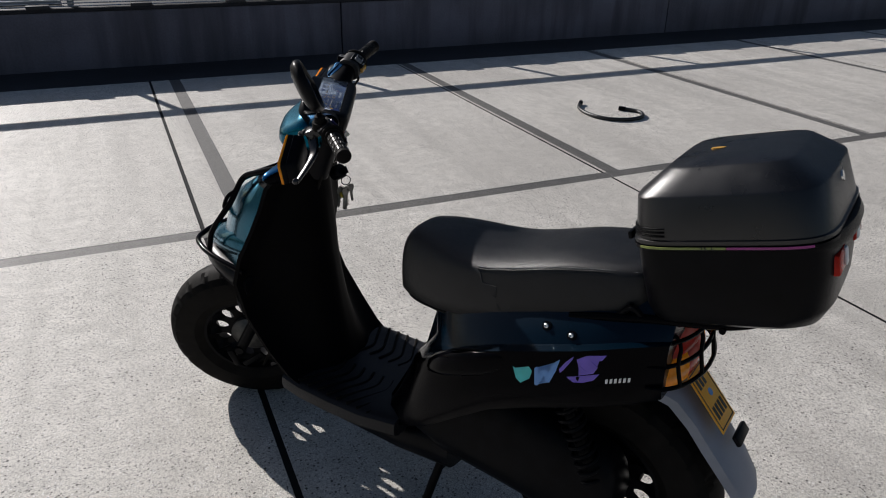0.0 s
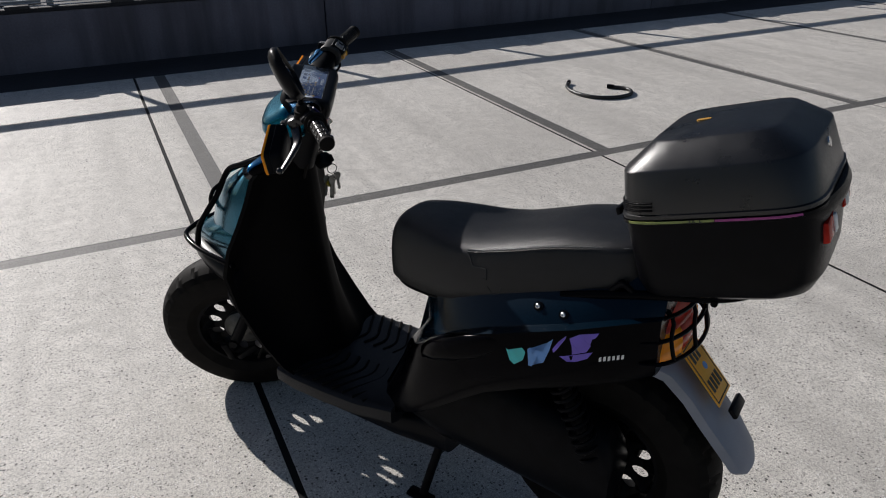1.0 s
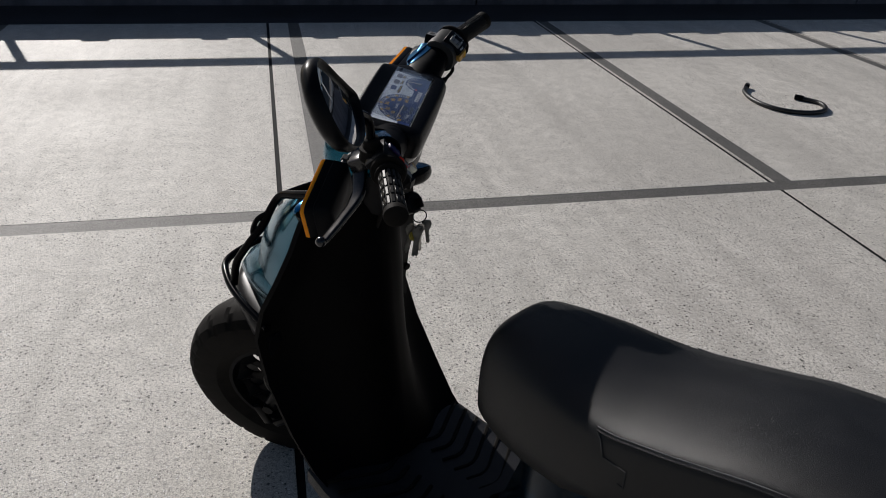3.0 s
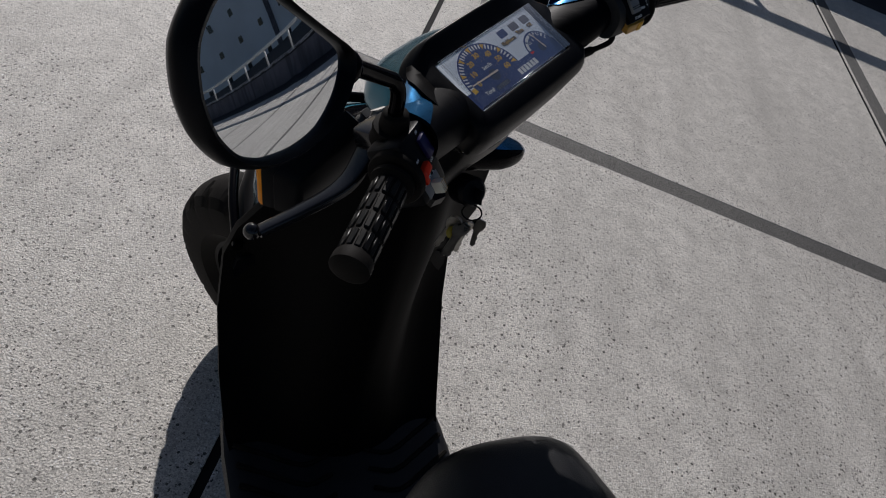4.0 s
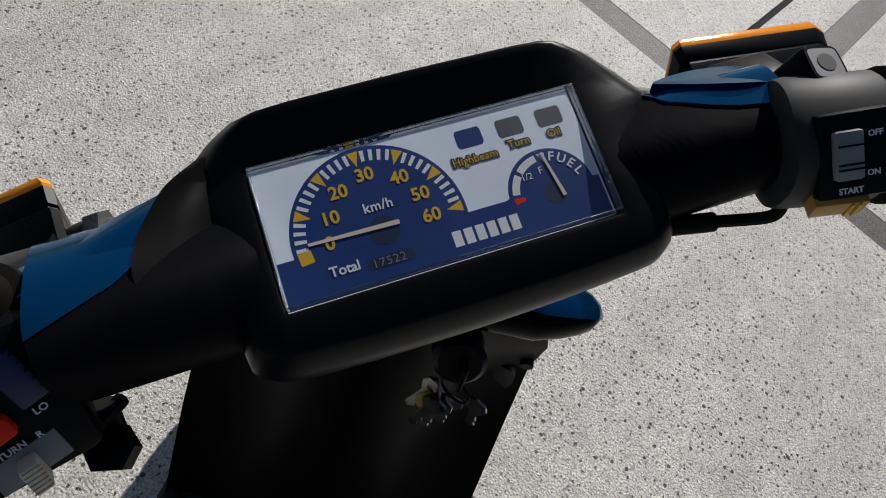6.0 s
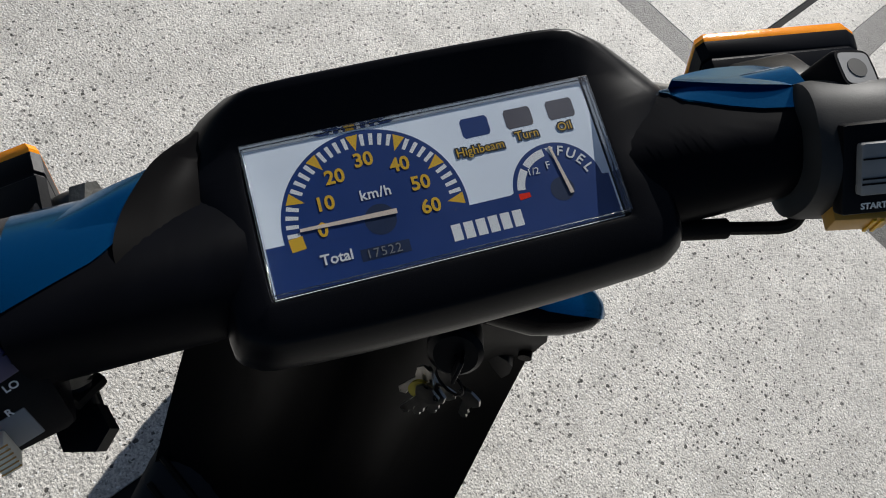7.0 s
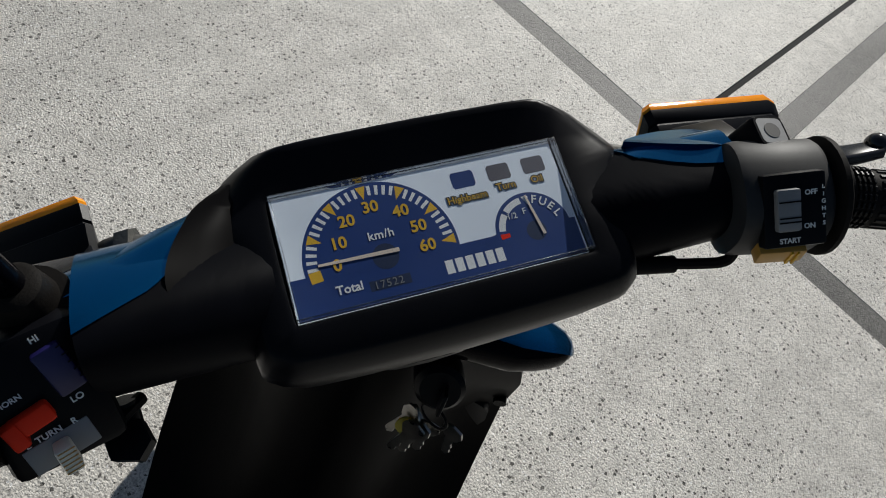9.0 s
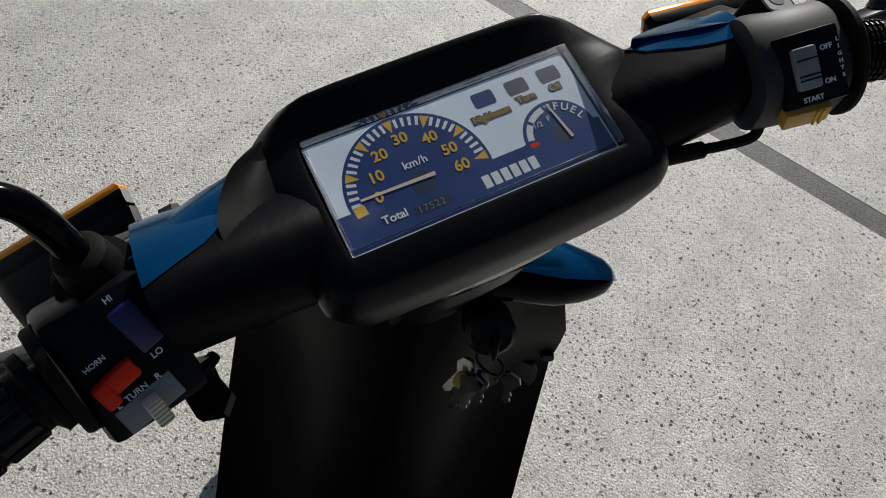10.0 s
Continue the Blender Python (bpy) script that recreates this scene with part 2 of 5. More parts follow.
MIRROR = material("mirror_silver", (0.86, 0.88, 0.9), 0.015, 1.0, vary=0.0, rough_vary=0.0)


def clear_material(name, rough):
    """A thin clear sheet: what lies behind it shows through, with a sheen that grows at a slant."""
    mat = bpy.data.materials.new(name)
    mat.use_nodes = True
    nt = mat.node_tree
    out = nt.nodes["Material Output"]
    nt.nodes.remove(nt.nodes["Principled BSDF"])
    clear, shine, mix, face, power, gain = (nt.nodes.new(k) for k in ("ShaderNodeBsdfTransparent", "ShaderNodeBsdfGlossy", "ShaderNodeMixShader", "ShaderNodeLayerWeight", "ShaderNodeMath", "ShaderNodeMath"))
    clear.inputs[0].default_value = (0.97, 0.985, 1.0, 1)
    shine.inputs["Roughness"].default_value = rough
    face.inputs["Blend"].default_value = 0.5
    power.operation, gain.operation = "POWER", "MULTIPLY_ADD"
    power.inputs[1].default_value = 2.0
    gain.inputs[1].default_value, gain.inputs[2].default_value = 1.3, 0.012
    nt.links.new(face.outputs["Facing"], power.inputs[0])
    nt.links.new(power.outputs[0], gain.inputs[0])
    nt.links.new(gain.outputs[0], mix.inputs[0])
    nt.links.new(clear.outputs[0], mix.inputs[1])
    nt.links.new(shine.outputs[0], mix.inputs[2])
    nt.links.new(mix.outputs[0], out.inputs[0])
    return mat


LENS = clear_material("clear_lens", 0.07)


# ---- mesh tools ----
def V(*a):
    return Vector(a)


def ring(c, a, b, n=2.0, count=28):
    """A super-ellipse round c with the half axes a and b."""
    out = []
    for i in range(count):
        t = 2 * math.pi * i / count
        ct, st = math.cos(t), math.sin(t)
        out.append(Vector(c) + Vector(a) * (math.copysign(abs(ct) ** (2 / n), ct)) + Vector(b) * (math.copysign(abs(st) ** (2 / n), st)))
    return out


def loft(bm, rings, caps=True, closed=True):
    rows = [[bm.verts.new(p) for p in r] for r in rings]
    for r0, r1 in zip(rows, rows[1:]):
        m = len(r0)
        for i in range(m if closed else m - 1):
            bm.faces.new((r0[i], r0[(i + 1) % m], r1[(i + 1) % m], r1[i]))
    if caps and closed:
        bm.faces.new(rows[0][::-1])
        bm.faces.new(rows[-1])
    return rows


def smooth_path(points, steps=6):
    """A Catmull-Rom line through the points."""
    pts = [Vector(p) for p in points]
    if len(pts) < 3:
        return pts
    out = []
    ext = [pts[0] * 2 - pts[1], *pts, pts[-1] * 2 - pts[-2]]
    for i in range(1, len(ext) - 2):
        p0, p1, p2, p3 = ext[i - 1:i + 3]
        for k in range(steps):
            t = k / steps
            out.append(0.5 * (2 * p1 + (p2 - p0) * t + (2 * p0 - 5 * p1 + 4 * p2 - p3) * t * t + (3 * p1 - p0 - 3 * p2 + p3) * t ** 3))
    return out + [pts[-1]]


def tube(bm, points, radius, count=10, steps=6, caps=True):
    """A round bar along the points. radius: one number, or one at each end."""
    pts = smooth_path(points, steps)
    r0, r1 = radius if isinstance(radius, tuple) else (radius, radius)
    rings, ref = [], Vector((0.31, 0.17, 0.93)).normalized()
    for i, p in enumerate(pts):
        d = (pts[min(i + 1, len(pts) - 1)] - pts[max(i - 1, 0)]).normalized()
        a = (ref - d * ref.dot(d))
        if a.length < 1e-4:
            a = d.orthogonal()
        a.normalize()
        ref = a
        b = d.cross(a)
        r = r0 + (r1 - r0) * i / max(1, len(pts) - 1)
        rings.append(ring(p, a * r, b * r, 2, count))
    loft(bm, rings, caps)


def slab(bm, c, sx, sy, sz, bevel=0.002, m=None, segs=2):
    """A box of full sizes sx, sy, sz round c with bevelled edges, turned by m."""
    turn = (m or Matrix.Identity(3)).to_3x3().to_4x4()
    made = bmesh.ops.create_cube(bm, size=1, matrix=Matrix.Translation(c) @ turn @ Matrix.Diagonal((sx, sy, sz, 1)))
    if bevel:
        edges = {e for v in made["verts"] for e in v.link_edges}
        bmesh.ops.bevel(bm, geom=list(edges), offset=bevel, segments=segs, profile=0.5, affect="EDGES")


def plate_from(bm, outline, normal, thick):
    """A flat piece with that outline, thick along normal (top face on the outline)."""
    n = Vector(normal).normalized() * thick
    top = [Vector(p) for p in outline]
    loft(bm, [[p - n for p in top], top])


def smooth(ob, angle=40):
    me = ob.data
    bm = bmesh.new()
    bm.from_mesh(me)
    bmesh.ops.recalc_face_normals(bm, faces=bm.faces)
    lim = radians(angle)
    for e in bm.edges:
        e.smooth = len(e.link_faces) == 2 and e.calc_face_angle(0) < lim
    for f in bm.faces:
        f.smooth = True
    bm.to_mesh(me)
    bm.free()
    return ob


def part(name, bm, mat, parent, label="", angle=40, turn=None):
    """Links a bmesh as one mesh object under a thing or a part; turn: a matrix baked into the mesh."""
    if turn is not None:
        bm.transform(turn)
    me = bpy.data.meshes.new(name)
    bm.to_mesh(me)
    bm.free()
    me.materials.append(mat)
    ob = new(name, me)
    smooth(ob, angle)
    if parent is not None:
        ob.parent = parent
    if label:
        ob["label"] = label
    return ob


def thing(name, label, category, m=None, group="", kind=""):
    ob = new(name)
    ob.matrix_world = m or Matrix.Identity(4)
    ob.empty_display_size = 0.05
    return tagged(ob, label, category, group, kind)


def spin(bm, profile, c, axis, ref, count=64):
    """Turns a closed profile of (along the axis, radius) round the axis through c."""
    axis, ref = Vector(axis).normalized(), Vector(ref).normalized()
    other = axis.cross(ref)
    rows = []
    for i in range(count):
        t = 2 * math.pi * i / count
        d = ref * math.cos(t) + other * math.sin(t)
        rows.append([bm.verts.new(Vector(c) + axis * u + d * r) for u, r in profile])
    for i in range(count):
        r0, r1 = rows[i], rows[(i + 1) % count]
        for k in range(len(profile)):
            k2 = (k + 1) % len(profile)
            bm.faces.new((r0[k], r1[k], r1[k2], r0[k2]))
    return rows


def text_mesh(words, size, m, mat, parent, name="lettering", bold=0.0, shear=0.0, space=1.0, raise_by=0.0003):
    """Letters as a mesh of their own, in the plane of m (x along the line, z out of it), centred."""
    cu = bpy.data.curves.new(name, "FONT")
    cu.body, cu.size, cu.align_x, cu.align_y = words, size, "CENTER", "CENTER"
    cu.offset, cu.shear, cu.space_character, cu.resolution_u = bold, shear, space, 3
    cu.extrude = raise_by / 2
    tmp = bpy.data.objects.new(name, cu)
    me = bpy.data.meshes.new_from_object(tmp)
    bpy.data.objects.remove(tmp)
    bpy.data.curves.remove(cu)
    me.transform(m)
    me.materials.clear()
    me.materials.append(mat)
    ob = new(name, me)
    ob.parent = parent
    return ob

# ---- the deck ----
ground_bm = bmesh.new()
bmesh.ops.create_grid(ground_bm, x_segments=1, y_segments=1, size=400)
ground = part("ground", ground_bm, JOINT, None, turn=Matrix.Translation((0, 0, -0.02)))
tagged(ground, "dark joint bed under the pale concrete deck", "ground", kind="structure")

STRIP_Y, STRIP_W, CUT_W = 3.622, 0.086, 0.020
STRIP_X = [1.006 + 2.052 * k for k in range(-5, 20)]
CUT_X = [0.812 + 2.18 * k for k in range(-5, 18)]
DECK_Y0, DECK_Y1 = -9.0, 7.34
pavement = thing("pavement", "pale sealed concrete deck with dark strips and saw cuts", "pavement", kind="structure")


def deck_piece(name, x0, x1, y0, y1, mat, z=0.0):
    bm = bmesh.new()
    slab(bm, ((x0 + x1) / 2, (y0 + y1) / 2, z - 0.009), x1 - x0, y1 - y0, 0.018, 0.0008, segs=1)
    for v in bm.verts:
        v.co.y -= 0.010 * (v.co.x - 0.9)
    return part(name, bm, mat, pavement)


cuts = [c for c in CUT_X if -10.5 < c < 37]
edges = [-11.0, *cuts, 38.0]
for a, b in zip(edges, edges[1:]):
    deck_piece("concrete_slab", a + CUT_W / 2, b - CUT_W / 2, -2.65, STRIP_Y - STRIP_W / 2, DECK)
    deck_piece("concrete_slab", a + CUT_W / 2, b - CUT_W / 2, DECK_Y0, -2.65 - STRIP_W, DECK)
    lo = a + CUT_W / 2
    for sx in STRIP_X:
        if a < sx < b:
            deck_piece("concrete_slab", lo, sx - STRIP_W / 2, STRIP_Y + STRIP_W / 2, DECK_Y1, DECK)
            deck_piece("dark_strip", sx - STRIP_W / 2, sx + STRIP_W / 2, STRIP_Y + STRIP_W / 2, DECK_Y1, STRIP, -0.001)
            lo = sx + STRIP_W / 2
    deck_piece("concrete_slab", lo, b - CUT_W / 2, STRIP_Y + STRIP_W / 2, DECK_Y1, DECK)
for c in cuts:
    deck_piece("joint_sealant", c - CUT_W / 2 - 0.002, c + CUT_W / 2 + 0.002, DECK_Y0, STRIP_Y - STRIP_W / 2, SEALANT, -0.0035)
    deck_piece("joint_sealant", c - CUT_W / 2 - 0.002, c + CUT_W / 2 + 0.002, STRIP_Y + STRIP_W / 2, DECK_Y1, SEALANT, -0.0035)
deck_piece("dark_strip", -11, 38, STRIP_Y - STRIP_W / 2, STRIP_Y + STRIP_W / 2, STRIP, -0.001)
deck_piece("dark_strip", -11, 38, -2.65 - STRIP_W, -2.65, STRIP, -0.001)

# ---- parapet wall and its rail ----
WALL_Y, WALL_Z = 7.35, 0.54
parapet = thing("wall_north", "low weathered concrete parapet wall in shade", "wall", kind="structure")
xs = [-13.0 + 3.9 * k for k in range(14)]
for a, b in zip(xs, xs[1:]):
    bm = bmesh.new()
    slab(bm, ((a + b) / 2, WALL_Y + 0.11, WALL_Z / 2 - 0.02), b - a - 0.012, 0.22, WALL_Z - 0.02, 0.006)
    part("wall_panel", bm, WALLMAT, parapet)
bm = bmesh.new()
loft(bm, [[V(x, 6.90 - 0.004 * x, -0.01), V(x, 6.91 - 0.004 * x, 0.006), V(x, 7.20, 0.012), V(x, WALL_Y - 0.004, 0.045), V(x, WALL_Y - 0.002, -0.01)] for x in (-13, 37)])
part("bitumen_upstand", bm, BITUMEN, parapet)
bm = bmesh.new()
slab(bm, (12, WALL_Y + 0.20, WALL_Z - 0.012), 50, 0.42, 0.03, 0.004)
part("coping", bm, COPING, parapet)
for dz, dy in ((0.014, 0.03), (0.034, 0.06), (0.054, 0.09)):
    bm = bmesh.new()
    tube(bm, [(-13, WALL_Y + dy, WALL_Z + dz), (37, WALL_Y + dy, WALL_Z + dz)], 0.005, 8)
    part("lightning_wire", bm, GALV, parapet)
bm = bmesh.new()
tube(bm, [(-13, WALL_Y + 0.20, WALL_Z + 0.035), (0.25, WALL_Y + 0.20, WALL_Z + 0.035)], 0.030, 16, 2)
part("cable_duct", bm, DUCT, parapet, "pale grey plastic cable duct on the coping")
for k in range(64):
    bm = bmesh.new()
    slab(bm, (-12.4 + 0.78 * k, WALL_Y + 0.03, WALL_Z + 0.015), 0.17, 0.10, 0.025, 0.003)
    part("coping_clip", bm, BITUMEN, parapet)

railing = thing("railing", "galvanised steel railing on top of the parapet wall", "railing")
for k in range(30):
    x = -11.0 + 1.6 * k + 0.12
    bm = bmesh.new()
    slab(bm, (x, WALL_Y + 0.13, (WALL_Z + 1.0) / 2), 0.05, 0.05, 1.0 - WALL_Z, 0.004)
    part("post", bm, GALV, railing)
bm = bmesh.new()
slab(bm, (12, WALL_Y + 0.13, 0.998), 50, 0.06, 0.085, 0.01)
part("top_rail", bm, GALV, railing)

# ---- the scooter ----
SCOOTER = Matrix.Translation((1.006, 2.095, 0)) @ Matrix.Rotation(radians(121.0), 4, "Z")
# the handlebar frame: x to the rider's right, y ahead, z out of the dial's face
BAR = Matrix(((0.538, 0.791, -0.292, 0.0), (-0.817, 0.575, 0.051, 0.0), (0.208, 0.211, 0.955, 0.962), (0, 0, 0, 1)))
scooter = thing("scooter", "dark teal and black motor scooter parked with turned handlebars", "scooter", SCOOTER)


def front_wheel_centre():
    return BAR @ V(0, 0.122, -0.795)


def wheel(name, c, axle, up, radius, half, rim_r, label):
    axle, up = Vector(axle).normalized(), Vector(up).normalized()
    up = (up - axle * up.dot(axle)).normalized()
    other = axle.cross(up)
    bm = bmesh.new()
    prof = [(-half * 0.72, rim_r), (-half * 0.98, rim_r + 0.025), (-half, radius - 0.05), (-half * 0.93, radius - 0.026), (-half * 0.72, radius - 0.011),
            (-half * 0.45, radius - 0.004), (-half * 0.15, radius), (half * 0.15, radius), (half * 0.45, radius - 0.004), (half * 0.72, radius - 0.011), (half * 0.93, radius - 0.026),
            (half, radius - 0.05), (half * 0.98, rim_r + 0.025), (half * 0.72, rim_r)]
    count = 216
    rows = []
    for i in range(count):
        t = 2 * math.pi * i / count
        d = up * math.cos(t) + other * math.sin(t)
        row = []
        for k, (u, r) in enumerate(prof):
            # slanted tread grooves
            g = 0.0
            if 3 <= k <= 10:
                ph = (i + abs(k - 6.5) * 1.6) % 9
                if ph < 1.3 and k not in (6, 7):
                    g = 0.006
            row.append(bm.verts.new(Vector(c) + axle * u + d * (r - g)))
        rows.append(row)
    for i in range(count):
        r0, r1 = rows[i], rows[(i + 1) % count]
        for k in range(len(prof) - 1):
            bm.faces.new((r0[k], r1[k], r1[k + 1], r0[k + 1]))
    tyre = part("tyre", bm, RUBBER, scooter, label, angle=25)
    # pressed disc with a ring of oval holes
    bm = bmesh.new()
    n, hole = 12, 18
    rin, rout, rh = 0.052, rim_r + 0.004, 0.088
    for sgn in (-1, 1):
        for s in range(n):
            a0 = 2 * math.pi * (s + 0.5) / n
            inner, outer = [], []
            for j in range(hole):
                q = 2 * math.pi * j / hole
                inner.append((rh + 0.019 * math.sin(q), a0 + 0.0135 / rh * math.cos(q)))
                x, y = math.cos(q), math.sin(q)
                m = max(abs(x), abs(y))
                x, y = x / m, y / m
                outer.append(((rin + rout) / 2 + (rout - rin) / 2 * y, a0 + math.pi / n * x))
            def point(ra, dish):
                r, a = ra
                return Vector(c) + (up * math.cos(a) + other * math.sin(a)) * r + axle * (dish + sgn * 0.0025)
            vi = [bm.verts.new(point(p, 0.012)) for p in inner]
            vo = [bm.verts.new(point(p, 0.012 if p[0] < 0.1 else 0.03)) for p in outer]
            for j in range(hole):
                j2 = (j + 1) % hole
                bm.faces.new((vi[j], vi[j2], vo[j2], vo[j]))
    rim_prof = [(-half * 0.74, rim_r + 0.006), (-half * 0.74, rim_r - 0.006), (-half * 0.3, rim_r - 0.014), (half * 0.3, rim_r - 0.014), (half * 0.74, rim_r - 0.006), (half * 0.74, rim_r + 0.006)]
    spin(bm, rim_prof, c, axle, up, 48)
    part("rim", bm, DARKMETAL, tyre, "black pressed steel rim with oval holes")
    bm = bmesh.new()
    spin(bm, [(-0.035, 0.001), (-0.035, 0.05), (-0.028, 0.058), (0.028, 0.058), (0.035, 0.05), (0.05, 0.03), (0.05, 0.001)], c, axle, up, 36)
    part("hub_drum", bm, DULLALLOY if "front" in label else DARKMETAL, tyre)
    return tyre


AXLE = BAR.to_3x3() @ V(1, 0, 0)
WC = front_wheel_centre()
wheel("front_wheel", WC, -AXLE, (0, 0, 1), 0.235, 0.058, 0.130, "chunky black front tyre with worn tread")
RWC = V(-0.755, -0.015, 0.245)
rear_tyre = wheel("rear_wheel", RWC, (0, 1, 0), (0, 0, 1), 0.245, 0.062, 0.130, "chunky black rear tyre")
BAR3 = BAR.to_3x3()
bm = bmesh.new()
spin(bm, [(-0.018, 0.001), (-0.018, 0.096), (-0.012, 0.100), (0.012, 0.100), (0.018, 0.096), (0.018, 0.001)], V(-0.728, -0.045, 0.252), (0, 1, 0), (0, 0, 1), 40)
part("brake_drum", bm, DARKMETAL, rear_tyre)


def bar(*p):
    return BAR @ Vector(p)


# fork legs, brake arm and cable
bm = bmesh.new()
tube(bm, [bar(0, 0.0, -0.30), bar(0, 0.03, -0.44)], 0.02, 14)
slab(bm, bar(0, 0.035, -0.45), 0.14, 0.04, 0.04, 0.01, BAR3)
fork = part("fork", bm, DARKMETAL, scooter)
for s in (-1, 1):
    bm = bmesh.new()
    tube(bm, [bar(s * 0.055, 0.03, -0.42), bar(s * 0.078, 0.10, -0.66), bar(s * 0.08, 0.138, -0.80)], 0.016, 12)
    part("fork_leg", bm, DARKMETAL, fork)
bm = bmesh.new()
tube(bm, [bar(-0.07, 0.14, -0.797), bar(-0.10, 0.14, -0.797)], 0.012, 12)
slab(bm, bar(-0.088, 0.10, -0.83), 0.008, 0.018, 0.075, 0.003, BAR3 @ Matrix.Rotation(0.7, 3, "X"))
slab(bm, bar(-0.082, 0.155, -0.845), 0.01, 0.02, 0.06, 0.004, BAR3 @ Matrix.Rotation(-0.5, 3, "X"))
part("brake_arm", bm, DARKMETAL, scooter)
bm = bmesh.new()
tube(bm, [bar(-0.085, 0.07, -0.85), bar(-0.09, 0.04, -0.70), bar(-0.05, 0.02, -0.45), bar(-0.03, -0.01, -0.2)], 0.004, 8)
part("brake_cable", bm, RUBBER, scooter)


# ---- front fairing: inner leg shield, outer nose, beak ----
SHIELD = [  # z, half width, edge x, centre x behind, centre x in front
    (0.235, 0.165, -0.03, -0.05, 0.04), (0.265, 0.176, 0.03, -0.035, 0.14), (0.32, 0.182, 0.088, -0.012, 0.235), (0.40, 0.184, 0.155, 0.004, 0.31), (0.48, 0.180, 0.190, 0.016, 0.385),
    (0.55, 0.172, 0.172, 0.028, 0.37), (0.62, 0.156, 0.140, 0.034, 0.345), (0.68, 0.136, 0.122, 0.040, 0.30), (0.735, 0.122, 0.108, 0.045, 0.215), (0.76, 0.108, 0.092, 0.05, 0.15), (0.785, 0.094, 0.085, 0.055, 0.125), (0.80, 0.082, 0.090, 0.06, 0.115)]


def shield_row(z, w, e, c, fr, inner):
    pts = []
    for j in range(25):
        y = w * (1 - 2 * j / 24)
        q = abs(y) / w
        if inner:
            k = 1 / (1 + math.exp(-(q - 0.5) * 11))
            pts.append(V(c + (e - c) * (0.35 * q + 0.65 * k), y, z))
        else:
            pts.append(V(e + 0.004 + (fr - e) * (1 - q ** 2.4) ** 0.75, y * 0.995, z))
    return pts


bm = bmesh.new()
rows = [shield_row(*r, True) + [p + V(0.012, 0, 0) for p in reversed(shield_row(*r, True))] for r in SHIELD]
loft(bm, rows)
part("leg_shield", bm, SHIELDBLACK, scooter, "black plastic leg shield facing the rider", angle=60)
bm = bmesh.new()
rows = [shield_row(z, w * k, e + 0.004, c, fr, False) + [V(e + 0.006, y, z) for y in (-w * k * 0.96, 0, w * k * 0.96)] for (z, w, e, c, fr), k in zip(SHIELD[4:9], (0.82, 0.87, 0.94, 0.985, 0.995))]
loft(bm, rows)
part("front_fairing", bm, TEALSIDE, scooter, "glossy teal metallic front fairing", angle=60)
# black neck under the bars, and a winglet at each side with a teal top
bm = bmesh.new()
rows = [shield_row(*r, False) + [p + V(0.013, 0, 0) for p in reversed(shield_row(*r, True))] for r in SHIELD[8:]]
loft(bm, rows)
part("fairing_neck", bm, GLOSSBLACK, scooter, angle=60)
WING = [(0.045, 0.078, 0.782, 0.032, 0.0165), (0.075, 0.080, 0.780, 0.029, 0.0170), (0.100, 0.081, 0.777, 0.025, 0.0165), (0.120, 0.085, 0.773, 0.019, 0.0150), (0.132, 0.088, 0.771, 0.0145, 0.0125), (0.140, 0.089, 0.770, 0.0095, 0.0090), (0.1445, 0.0895, 0.770, 0.0035, 0.0035)]
for s in (-1, 1):
    bm = bmesh.new()
    loft(bm, [ring((x, s * y, z), (hx, 0, 0), (0, 0, hz), 2.8, 32) for y, x, z, hx, hz in WING])
    winglet = part("winglet", bm, GLOSSBLACK, scooter, "black winglet with a teal top", angle=60)
    bm = bmesh.new()
    rows = []
    for y, x, z, hx, hz in WING:
        arc_pts = []
        for j in range(15):
            q = radians(2 + 118 * j / 14)
            arc_pts.append((math.copysign(abs(math.cos(q)) ** 0.72, math.cos(q)), math.sin(q) ** 0.72))
        rows.append([V(x + c * (hx + 0.0012), s * (y + 0.0012), z + h * (hz + 0.0012)) for c, h in arc_pts] + [V(x + c * (hx - 0.002), s * y, z + h * (hz - 0.002)) for c, h in reversed(arc_pts)])
    loft(bm, rows)
    part("winglet_top", bm, TEAL, winglet, angle=60)
# lower nose and belly in black
bm = bmesh.new()
rows = [shield_row(*r, False) + [p + V(0.013, 0, 0) for p in reversed(shield_row(*r, True))] for r in SHIELD[:4]]
loft(bm, rows)
part("lower_fairing", bm, BLACK, scooter, angle=60)
# black band along the shield's edge beside the nose
bm = bmesh.new()
rows = [shield_row(z, w, e, c, e + 0.05, False) + [p + V(0.013, 0, 0) for p in reversed(shield_row(z, w, e, c, fr, True))] for z, w, e, c, fr in SHIELD[3:9]]
loft(bm, rows)
part("shield_edge", bm, GLOSSBLACK, scooter, angle=60)
# the beak over the wheel: a black tray with a teal top
bm = bmesh.new()
BEAK = [(0.17, 0.168), (0.25, 0.160), (0.31, 0.145), (0.37, 0.122), (0.41, 0.085), (0.425, 0.045)]
def beak_ring(x, w, lo, hi):
    return ring((x, 0, (lo + hi) / 2), (0, w, 0), (0, 0, (hi - lo) / 2), 3.5, 24)
loft(bm, [beak_ring(x, w, 0.425 + (x - 0.17) * 0.16, 0.508 + (x - 0.17) * 0.03) for x, w in BEAK])
part("beak", bm, BLACK, scooter, "black plastic beak over the front tyre")
bm = bmesh.new()
loft(bm, [ring((x, 0, 0.51 + dz / 2), (0, w - 0.02, 0), (0, 0, 0.012 + dz / 2), 2.6, 24) for (x, w), dz in zip(BEAK, (0.11, 0.09, 0.06, 0.035, 0.02, 0.008))])
part("beak_top", bm, TEALSIDE, scooter)
bm = bmesh.new()
